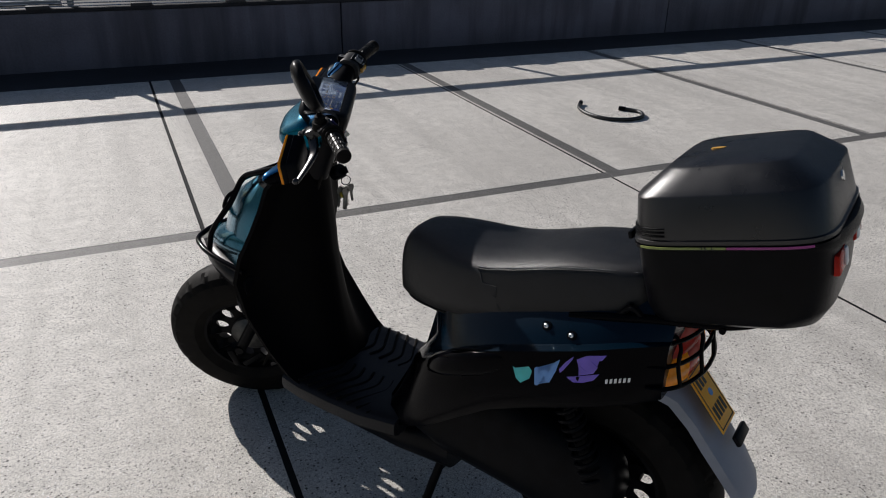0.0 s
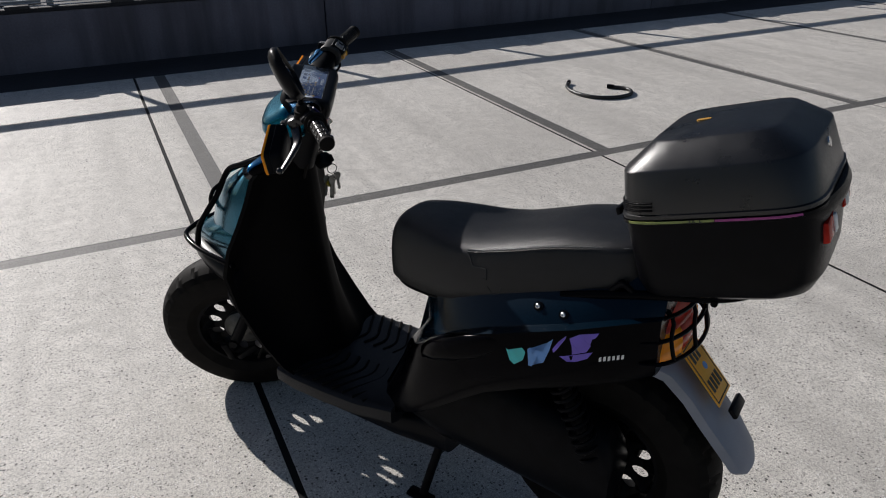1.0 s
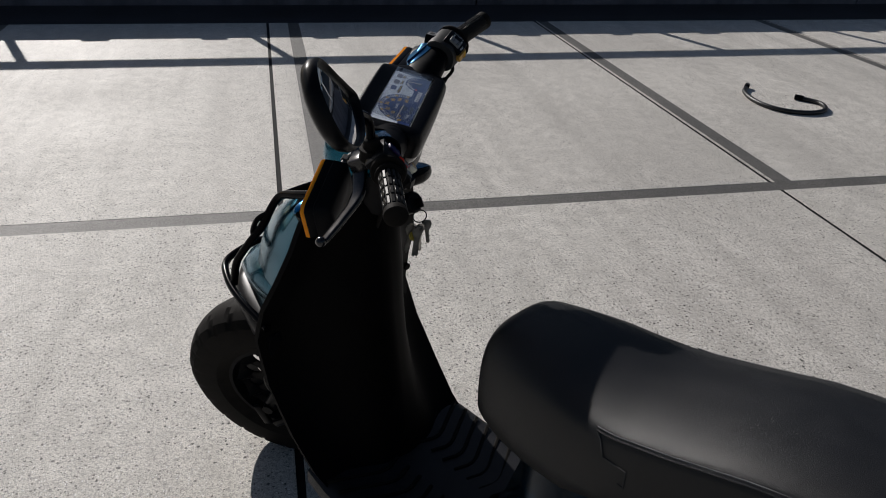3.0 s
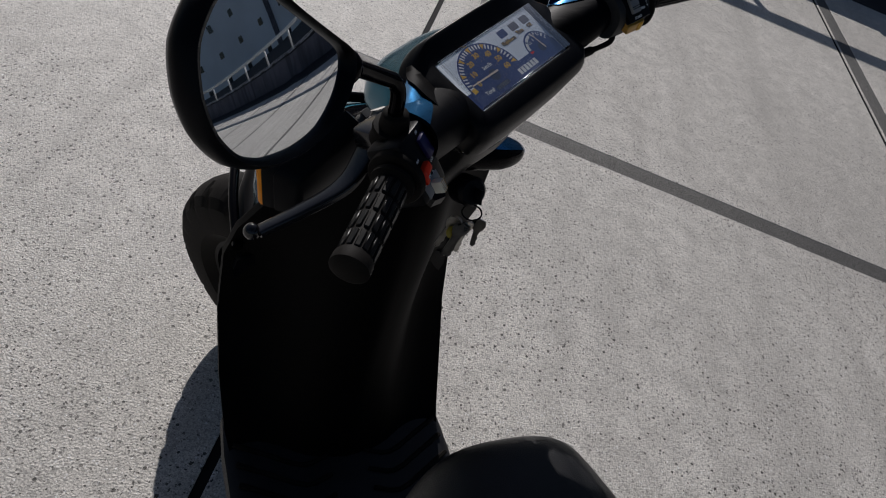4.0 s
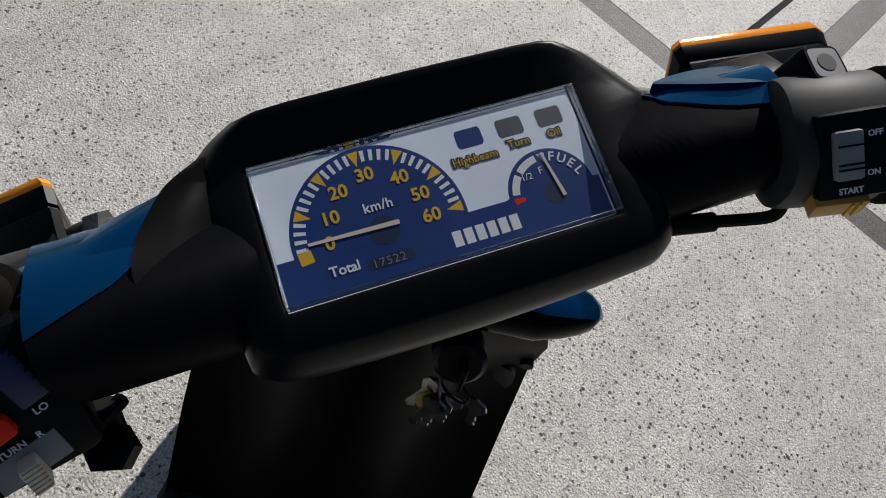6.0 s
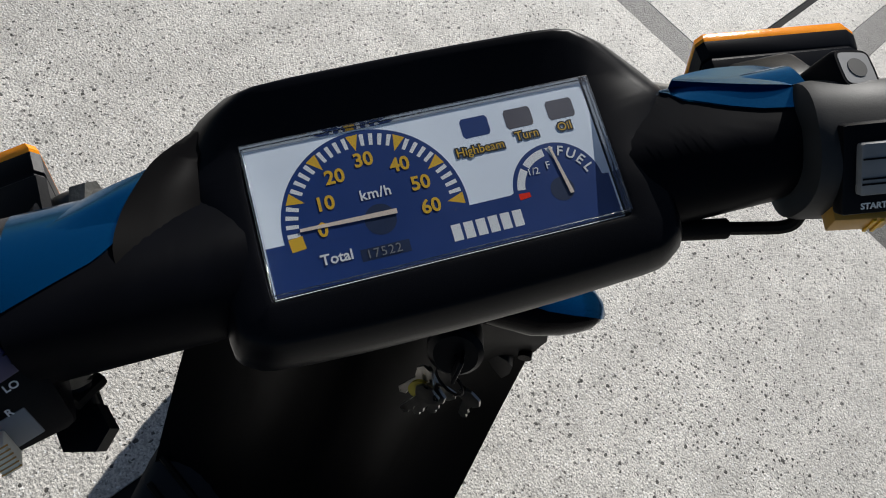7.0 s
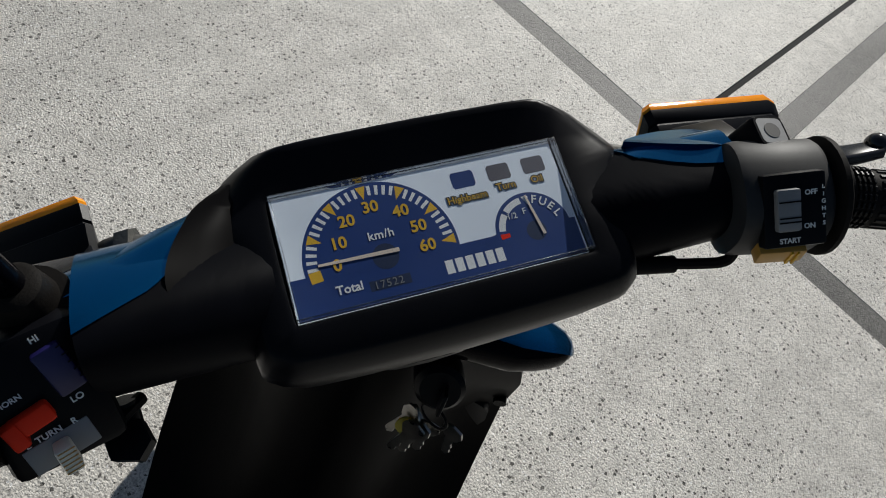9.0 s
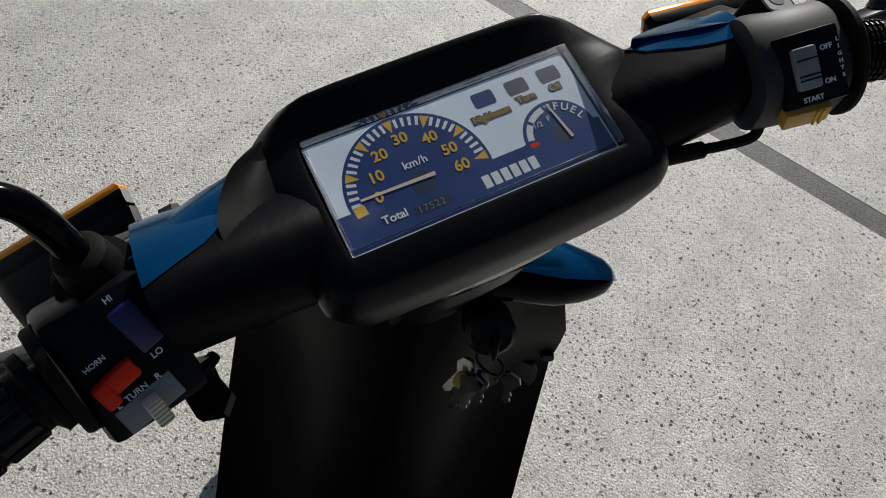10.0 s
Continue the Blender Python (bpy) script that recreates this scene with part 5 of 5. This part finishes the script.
def needle(p, q, w):
    bm = bmesh.new()
    a, b = V(*p, 0.0002), V(*q, 0.0002)
    d = (b - a).normalized()
    t = V(-d.y, d.x, 0)
    loft(bm, [[a + t * w * 0.6 + V(0, 0, h) for h in (0, 0.0002)] + [a - t * w * 0.6 + V(0, 0, h) for h in (0.0002, 0)], [b + t * w + V(0, 0, h) for h in (0, 0.0002)] + [b - t * w + V(0, 0, h) for h in (0.0002, 0)]])
    part("needle", bm, NEEDLE, dial, "pale needle", turn=DM)


needle((-0.0555, -0.0052), (-0.0181, -0.0060), 0.0010)
needle((0.0485, 0.0059), (0.0519, -0.0150), 0.0008)
for c, r in ((SC, 0.0062), (FC, 0.0050)):
    o = arc((c[0] + 0.001, c[1] - 0.001), r, 0, 345, 23)
    flat("needle_shade_disc", o, DIALDARK, 0.0005)
# clear lens: a thin cover sheet on a clear rim
bm = bmesh.new()
slab(bm, (0, 0, -0.0008), 0.1405, 0.0590, 0.0016, 0.0006)
lens = part("lens", bm, LENS, hood, "clear plastic dial lens", turn=BAR)
lens.visible_shadow = False
bm = bmesh.new()
for u, v, su, sv in ((0, -0.0290, 0.1405, 0.0014), (0, 0.0290, 0.1405, 0.0014), (-0.0697, 0, 0.0014, 0.0566), (0.0697, 0, 0.0014, 0.0566)):
    slab(bm, (u, v, -0.0030), su, sv, 0.0032, 0.0004, segs=1)
rim = part("lens_rim", bm, LENS, lens, turn=BAR)
rim.visible_shadow = False

# ---- tail: lamps, guard, carrier, mudflap ----
def tail_arc(z, out, a0, a1, n=16, c=-0.845, hw=0.125, depth=0.060):
    pts = []
    for i in range(n + 1):
        a = radians(a0 + (a1 - a0) * i / n)
        pts.append(V(c - (depth + out) * math.cos(a), (hw + out) * math.sin(a), z - 0.0))
    return pts


def tail_band(z0, z1, a0, a1, out=0.0, lean=0.0, n=16):
    """A curved lamp piece round the tail from z0 to z1; lean: how far its top leans ahead."""
    bm = bmesh.new()
    rows = []
    for f in (0.0, 0.12, 0.5, 0.88, 1.0):
        z = z0 + (z1 - z0) * f
        bulge = out - 0.008 * (2 * f - 1) ** 4
        o = [p + V(lean * f, 0, 0) for p in tail_arc(z, bulge, a0, a1, n)]
        i = [p + V(lean * f, 0, 0) for p in tail_arc(z, -0.03, a1, a0, n)]
        rows.append(o + i)
    loft(bm, rows)
    return bm


tail_lamp = part("tail_lamp", tail_band(0.632, 0.708, -62, 62, -0.004, 0.045), REDLENS, scooter, "red tail lamp lens")
for a0, a1 in ((22, 88), (-88, -22)):
    part("rear_indicator", tail_band(0.572, 0.630, a0, a1, 0.0, 0.006), ORANGE, scooter, "amber wrap-around rear indicator lens")
part("tail_lamp_base", tail_band(0.572, 0.628, -21, 21, -0.002, 0.006), REDLENS, scooter)
bm = bmesh.new()
for z, o, a in ((0.592, 0.016, 86), (0.634, 0.018, 80), (0.678, 0.012, 60)):
    tube(bm, [p + V(0.012 if z > 0.6 else 0, 0, 0) for p in tail_arc(z, o, -a, a, 14)], 0.0042, 8, 2)
for a in (-45, -15, 15, 45):
    p0, p1, p2 = tail_arc(0.592, 0.016, a, a + 1, 1)[0], tail_arc(0.634, 0.020, a, a + 1, 1)[0] + V(0.012, 0, 0), tail_arc(0.678, 0.012, a, a + 1, 1)[0] + V(0.012, 0, 0)
    tube(bm, [p0, p1, p2, p2 + V(0.05, 0, 0.03)], 0.0040, 8, 3)
part("tail_guard", bm, GLOSSBLACK, scooter, "black wire guard over the tail lamp")
bm = bmesh.new()
for s in (-1, 1):
    tube(bm, [(-0.69, s * 0.125, 0.675), (-0.77, s * 0.125, 0.70), (-0.85, s * 0.115, 0.718), (-0.95, s * 0.10, 0.735), (-1.0, s * 0.06, 0.742), (-1.01, 0, 0.744)], 0.008, 10)
    tube(bm, [(-0.785, s * 0.12, 0.705), (-0.80, s * 0.10, 0.735), (-0.825, s * 0.085, 0.715)], 0.006, 8)
for x in (-0.80, -0.88, -0.95):
    tube(bm, [(x, 0.11, 0.705 - 0.16 * (x + 0.80)), (x, -0.11, 0.705 - 0.16 * (x + 0.80))], 0.006, 8, 2)
carrier = part("rear_carrier", bm, GLOSSBLACK, scooter, "black tubular rear carrier")
bm = bmesh.new()
tube(bm, [(-0.775, 0.120, 0.700), (-0.792, 0.121, 0.722), (-0.806, 0.121, 0.726), (-0.826, 0.119, 0.708)], 0.0055, 8)
part("carrier_bracket", bm, DARKMETAL, carrier, "dark bent steel bracket")
for x, g in ((-0.656, 0.80), (-0.710, 0.73)):
    x, y, z = body_at(x, g) + V(0, 0.004, 0.002)
    bm = bmesh.new()
    spin(bm, [(-0.004, 0.0005), (0.002, 0.0005), (0.003, 0.0032), (0.002, 0.0046), (-0.004, 0.0046)], (x, y, z), (0, 0.86, 0.5), (1, 0, 0), 20)
    part("panel_bolt", bm, STEEL, scooter, "bright steel bolt")
    bm = bmesh.new()
    spin(bm, [(-0.006, 0.0005), (-0.001, 0.0005), (-0.001, 0.0090), (-0.006, 0.0090)], (x, y, z), (0, 0.86, 0.5), (1, 0, 0), 24)
    part("bolt_recess", bm, BLACK, scooter)
# curved mudflap, flared at the tail
FLAP = [(-0.838, 0.580, 0.118), (-0.866, 0.566, 0.100), (-0.896, 0.540, 0.076), (-0.935, 0.495, 0.064), (-0.968, 0.452, 0.060), (-1.006, 0.410, 0.060), (-1.038, 0.366, 0.052), (-1.047, 0.348, 0.034)]
bm = bmesh.new()
rows = []
for i, (x, z, w) in enumerate(FLAP):
    x0, z0, _ = FLAP[max(0, i - 1)]
    x1, z1, _ = FLAP[min(len(FLAP) - 1, i + 1)]
    n = V(-(z0 - z1), 0, -(x1 - x0)).normalized() * -1
    n = n if n.x < 0 else -n
    prof = [(-1, -0.022), (-0.96, -0.004), (-0.85, 0.0), (-0.4, 0.003), (0, 0.004), (0.4, 0.003), (0.85, 0.0), (0.96, -0.004), (1, -0.022), (0.94, -0.022), (0.8, -0.004), (0, -0.001), (-0.8, -0.004), (-0.94, -0.022)]
    rows.append([V(x, w * a, z) + n * h for a, h in prof])
loft(bm, rows)
flap = part("mudflap", bm, FLAPMAT, scooter, "pale grey plastic rear mudflap")
# the plate lies on the flap
pa, pb = V(-0.886, 0, 0.566), V(-0.968, 0, 0.474)
pd = (pb - pa).normalized()
pn = V(pd.z, 0, -pd.x)
pn = pn if pn.x < 0 else -pn
PM = Matrix((V(0, -1, 0), -pd, pn)).transposed().to_4x4()
PM.translation = (pa + pb) / 2 + pn * 0.011
bm = bmesh.new()
slab(bm, (0, 0, 0), 0.078, (pb - pa).length + 0.004, 0.002, 0.0008)
number_plate = part("number_plate", bm, PLATE, scooter, "yellow number plate with black edge", turn=PM)
bm = bmesh.new()
for x, y, sx, sy in ((0, 0.0575, 0.068, 0.0022), (0, -0.0575, 0.068, 0.0022), (-0.033, 0, 0.0022, 0.114), (0.033, 0, 0.0022, 0.114)):
    slab(bm, (x, y, 0.0013), sx, sy, 0.0006, 0, segs=1)
part("plate_border", bm, INK, number_plate, turn=PM)
for y in (0.036, -0.028):
    for i in range(3 if y > 0 else 4):
        bm = bmesh.new()
        slab(bm, (-0.020 + 0.0135 * i, y, 0.0014), 0.0085, 0.026, 0.0007, 0, segs=1)
        part("plate_bar", bm, INK, number_plate, turn=PM)
bm = bmesh.new()
spin(bm, [(0.0010, 0.0002), (0.0016, 0.0002), (0.0016, 0.0075), (0.0010, 0.0075)], (0.004, 0.006, 0), (0, 0, 1), (1, 0, 0), 20)
part("plate_seal", bm, LOGOBLUE, number_plate, turn=PM)
bm = bmesh.new()
slab(bm, V(-0.990, -0.016, 0.448) + pn * 0.012, 0.010, 0.062, 0.022, 0.003, Matrix.Rotation(radians(40), 3, "Y"))
part("plate_lip", bm, BLACK, flap)
bm = bmesh.new()
spin(bm, [(0, 0.0003), (0.003, 0.0003), (0.003, 0.006), (0, 0.0065)], V(-1.010, -0.022, 0.385) + pn * 0.002, pn, (0, 1, 0), 16)
part("flap_bolt", bm, DARKMETAL, flap)


# ---- stickers on the black side fairing: plain shapes in the sticker's colours ----
def on_panel(x, g, lift=0.0012):
    p = body_at(x, g)
    return V(p.x, p.y + lift, p.z)


def sticker(name, outline, mat, sub=4):
    """A patch that follows the side fairing; outline as (x, share of the panel's height)."""
    bm = bmesh.new()
    pts = []
    for (x0, g0), (x1, g1) in zip(outline, outline[1:] + outline[:1]):
        for i in range(sub):
            pts.append((x0 + (x1 - x0) * i / sub, g0 + (g1 - g0) * i / sub))
    top = [on_panel(x, g) for x, g in pts]
    loft(bm, [[p - V(0, 0.0008, 0) for p in top], top])
    bmesh.ops.triangulate(bm, faces=[f for f in bm.faces if len(f.verts) > 4])
    part(name, bm, mat, lower_body)


sticker("sticker_shape", [(-0.616, 0.50), (-0.632, 0.44), (-0.628, 0.39), (-0.641, 0.47), (-0.648, 0.50), (-0.655, 0.45), (-0.651, 0.37), (-0.634, 0.33), (-0.624, 0.38)], LOGOTEAL)
sticker("sticker_shape", [(-0.659, 0.48), (-0.664, 0.50), (-0.668, 0.42), (-0.680, 0.50), (-0.685, 0.51), (-0.687, 0.43), (-0.694, 0.53), (-0.706, 0.57), (-0.700, 0.45), (-0.690, 0.33), (-0.684, 0.33), (-0.678, 0.40), (-0.668, 0.30), (-0.662, 0.31)], LOGOBLUE)
sticker("sticker_shape", [(-0.706, 0.47), (-0.716, 0.54), (-0.730, 0.60), (-0.728, 0.56), (-0.714, 0.46), (-0.708, 0.43)], LOGOVIOLET)
sticker("sticker_shape", [(-0.736, 0.57), (-0.752, 0.60), (-0.784, 0.59), (-0.778, 0.54), (-0.760, 0.54), (-0.772, 0.47), (-0.766, 0.41), (-0.742, 0.40), (-0.752, 0.45), (-0.744, 0.49)], LOGOVIOLET)
sticker("sticker_shape", [(-0.720, 0.39), (-0.776, 0.40), (-0.768, 0.34), (-0.750, 0.32), (-0.734, 0.33)], LOGOVIOLET)
for i in range(6):
    x = -0.787 - 0.0072 * i
    sticker("maker_bar", [(x, 0.338), (x - 0.0040, 0.342), (x - 0.0040, 0.297), (x, 0.293)], PRINTWHITE, 1)

# ---- ignition and keys ----
bm = bmesh.new()
ign = V(0.038, -0.058, 0.749)
spin(bm, [(-0.02, 0.001), (-0.02, 0.019), (0.002, 0.019), (0.006, 0.015), (0.006, 0.001)], ign, (-0.85, -0.1, 0.5), (0, 1, 0), 28)
part("ignition_lock", bm, BLACK, scooter)
keys = thing("key_bunch", "bunch of steel keys with a yellow tag in the ignition", "keys", SCOOTER)
bm = bmesh.new()
slab(bm, ign + V(-0.010, -0.004, 0.002), 0.022, 0.003, 0.018, 0.001, Matrix.Rotation(radians(30), 3, "Y"))
part("ignition_key", bm, BLACK, keys)
def hoop(c, r, tilt, mat_r=0.0011):
    bm = bmesh.new()
    pts = [Vector(c) + V(math.sin(tilt) * math.cos(a) * r, math.cos(tilt) * math.cos(a) * r, math.sin(a) * r) for a in [2 * math.pi * i / 24 for i in range(25)]]
    tube(bm, pts, mat_r, 6, 1)
    return bm
ring_c = ign + V(-0.010, -0.006, -0.030)
part("key_ring", hoop(ring_c + V(-0.002, 0, 0.006), 0.012, 0.5), DARKMETAL, keys)
part("key_ring", hoop(ring_c + V(0.004, 0.010, -0.016), 0.008, 1.1), KEYSTEEL, keys)
rnd = random.Random(4)
for i, (dy, ang, ln) in enumerate(((0.007, 0.16, 0.058), (0.003, 0.05, 0.062), (-0.002, -0.05, 0.056), (-0.020, -0.16, 0.050), (0.010, 0.24, 0.054))):
    bm = bmesh.new()
    m = Matrix.Translation(ring_c + V(-0.006 + 0.003 * i, dy, -0.010)) @ Matrix.Rotation(ang, 4, "X") @ Matrix.Rotation(1.57 + rnd.uniform(-0.6, 0.6), 4, "Z")
    o = [(0, 0.0), (0.008, -0.003), (0.0095, -0.011), (0.006, -0.019), (0.004, -0.021), (0.004, -ln + 0.003), (0.0, -ln), (-0.0032, -ln + 0.006), (-0.0018, -ln + 0.010), (-0.0036, -ln + 0.015), (-0.002, -ln + 0.02), (-0.004, -0.021), (-0.006, -0.019), (-0.0095, -0.011), (-0.008, -0.003)]
    plate_from(bm, [(x, 0.001, z) for x, z in o], (0, 1, 0), 0.002)
    part("key", bm, KEYSTEEL, keys, turn=m)
bm = bmesh.new()
spin(bm, [(-0.0015, 0.0005), (0.0015, 0.0005), (0.0015, 0.0085), (-0.0015, 0.0085)], ring_c + V(0.0, 0.013, -0.030), (-0.8, 0.3, 0.4), (0, 1, 0), 24)
part("key_tag", bm, KEYYELLOW, keys, "round yellow tag")

# ---- top case ----
CASE = SCOOTER @ Matrix.Translation((-0.80, 0, 0.695)) @ Matrix.Rotation(radians(16), 4, "Y")
top_case = thing("top_case", "scuffed black plastic top case behind the scooter seat", "top case", CASE)


def case_ring(z, x0, x1, w, n=5.5):
    return ring(((x0 + x1) / 2, 0, z), ((x1 - x0) / 2, 0, 0), (0, w, 0), n, 56)


bm = bmesh.new()
loft(bm, [case_ring(*q) for q in ((0.0, -0.262, -0.055, 0.095), (0.003, -0.280, -0.042, 0.113), (0.014, -0.300, -0.034, 0.130), (0.04, -0.318, -0.028, 0.143), (0.10, -0.328, -0.028, 0.150), (0.148, -0.331, -0.028, 0.152), (0.150, -0.335, -0.024, 0.156), (0.155, -0.335, -0.024, 0.156))])
part("tub", bm, CASEBLACK, top_case, "black lower shell of the case", angle=30)
bm = bmesh.new()
loft(bm, [case_ring(*q) for q in ((0.1562, -0.332, -0.027, 0.153), (0.158, -0.334, -0.025, 0.155), (0.164, -0.334, -0.025, 0.155), (0.1655, -0.331, -0.028, 0.152), (0.2320, -0.322, -0.038, 0.1465), (0.2355, -0.320, -0.041, 0.1445), (0.2680, -0.280, -0.086, 0.1090), (0.2705, -0.275, -0.092, 0.1050), (0.2760, -0.20, -0.16, 0.04))])
lid = part("lid", bm, LIDBLACK, top_case, "black domed lid of the case", angle=30)
# moulded grooves at the front corners of the lid
for i in range(3):
    bm = bmesh.new()
    z = 0.172 + 0.006 * i
    pts = [p for p in ring((-0.18, 0, z), (0.1515 - 0.0006 * i, 0, 0), (0, 0.1532 - 0.0006 * i, 0), 5.5, 120) if p.x > -0.10]
    pts.sort(key=lambda p: math.atan2(p.y, p.x + 0.18))
    tube(bm, pts, 0.0016, 6, 1)
    part("lid_rib", bm, CASEBLACK, lid)
def band(a0, a1, mat, name):
    """A coloured line along the seam of the case between two shares of its left side."""
    bm = bmesh.new()
    x0, x1 = -0.05 - 0.265 * a0, -0.05 - 0.265 * a1
    n = 12
    def yy(x):
        q = min(1.0, abs((x + 0.18) / 0.1555))
        return 0.1562 * (1 - q ** 5.5) ** (1 / 5.5)
    rows = []
    for i in range(n + 1):
        x = x0 + (x1 - x0) * i / n
        y = yy(x)
        rows.append([V(x, y + 0.0008, 0.1515), V(x, y + 0.0008, 0.1553), V(x, y - 0.001, 0.1553), V(x, y - 0.001, 0.1515)])
    loft(bm, rows)
    return part(name, bm, mat, top_case)
band(0.0, 0.52, GREENLINE, "sticker_line")
band(0.525, 0.97, PINKLINE, "sticker_line")
m = Matrix.Translation((-0.160, 0.1575, 0.1533)) @ Matrix.Rotation(radians(180), 4, "Z") @ Matrix.Rotation(radians(90), 4, "X")
text_mesh("25 L", 0.0075, m, INK, top_case, "case_lettering", bold=0.0004, space=1.6, raise_by=0.0004)
bm = bmesh.new()
loft(bm, [ring((-0.150, 0.01, z), (0.012, 0, 0), (0, 0.006, 0), 2, 20) for z in (0.2730, 0.2768)])
part("badge", bm, OCHRE, lid, "small orange oval badge")
# carrying lip at the rear and reflectors
bm = bmesh.new()
rows = []
for i in range(21):
    a = radians(-82 + 164 * i / 20)
    c = V(-0.290 - 0.047 * math.cos(a) ** 0.8, 0.136 * math.sin(a), 0.154 - 0.010 * math.cos(a))
    d = V(-math.cos(a), math.sin(a), 0)
    rows.append([c + d * x + V(0, 0, z) for x, z in ((-0.010, -0.010), (0.006, -0.012), (0.010, 0.0), (0.006, 0.012), (-0.004, 0.012), (-0.010, 0.006))])
loft(bm, rows)
part("carrying_lip", bm, CASEBLACK, top_case)
for s in (-1, 1):
    bm = bmesh.new()
    slab(bm, (-0.321, s * 0.078, 0.108), 0.022, 0.062, 0.034, 0.005)
    part("reflector", bm, REDLENS, top_case, "red rear reflector")
    bm = bmesh.new()
    slab(bm, (-0.330, s * 0.060, 0.108), 0.010, 0.018, 0.030, 0.004)
    part("reflector_edge", bm, PRINTWHITE, top_case)
bm = bmesh.new()
slab(bm, (-0.024, 0.100, 0.164), 0.008, 0.040, 0.014, 0.003)
part("lid_hinge", bm, CASEBLACK, top_case)
bm = bmesh.new()
spin(bm, [(0, 0.0005), (0.004, 0.0005), (0.004, 0.008), (0, 0.009)], (-0.3225, 0.0, 0.215), (-1, 0, 0.12), (0, 1, 0), 20)
part("case_lock", bm, STEEL, top_case)

# ---- chain lock lying on the deck ----
LOCK = [(3.735, 4.975), (3.662, 4.888), (3.622, 4.765), (3.624, 4.645), (3.662, 4.555), (3.726, 4.500), (3.815, 4.472), (3.912, 4.487), (3.975, 4.540), (4.003, 4.615), (3.982, 4.674), (3.938, 4.725)]
chain_lock = thing("chain_lock", "black sleeved chain lock lying open on the deck", "chain lock")
bm = bmesh.new()
tube(bm, [(x, y, 0.0135) for x, y in LOCK], 0.0130, 12)
part("sleeve", bm, LOCKBLACK, chain_lock)
for p, q in ((LOCK[0], LOCK[1]), (LOCK[-1], LOCK[-2])):
    bm = bmesh.new()
    d = (V(*q, 0) - V(*p, 0)).normalized()
    tube(bm, [V(*p, 0.0165) - d * 0.03, V(*p, 0.0165) + d * 0.02], 0.0160, 14, 2)
    part("lock_end", bm, DARKMETAL, chain_lock)

# ---- beyond the parapet ----
def far_building(name, label, m, sx, sy, h, wall_mat, cols, rows, win_w, win_h, z0):
    b = thing(name, label, "building", m)
    bm = bmesh.new()
    slab(bm, (0, 0, h / 2), sx, sy, h, 0.05)
    part("wall", bm, wall_mat, b)
    bm = bmesh.new()
    slab(bm, (0, 0, h + 0.2), sx + 0.4, sy + 0.4, 0.4, 0.05)
    part("roof", bm, CONCRETE, b)
    for i in range(cols):
        for j in range(rows):
            x = -sx / 2 + sx * (i + 0.5) / cols
            z = z0 + (h - z0) * (j + 0.35) / rows
            bm = bmesh.new()
            slab(bm, (x, -sy / 2 - 0.02, z), win_w, 0.1, win_h, 0.02, segs=1)
            part("window", bm, WINDOW, b)
    for i in range(cols // 4 + 1):
        bm = bmesh.new()
        slab(bm, (-sx / 2 + sx * i / (cols // 4), -sy / 2 - 0.1, h / 2), 0.8, 0.3, h, 0.03)
        part("pilaster", bm, CONCRETE, b)
    return b


far_building("white_building", "large pale building with few small windows in shade", Matrix.Translation((52, 34, -9)) @ Matrix.Rotation(radians(-28), 4, "Z"), 150, 18, 30, FACADE, 36, 8, 0.7, 0.75, 5)
far_building("office_building", "white office block with rows of windows", Matrix.Translation((22, 62, -9)) @ Matrix.Rotation(radians(-10), 4, "Z"), 24, 14, 24, FACADE, 10, 6, 1.5, 1.6, 3)
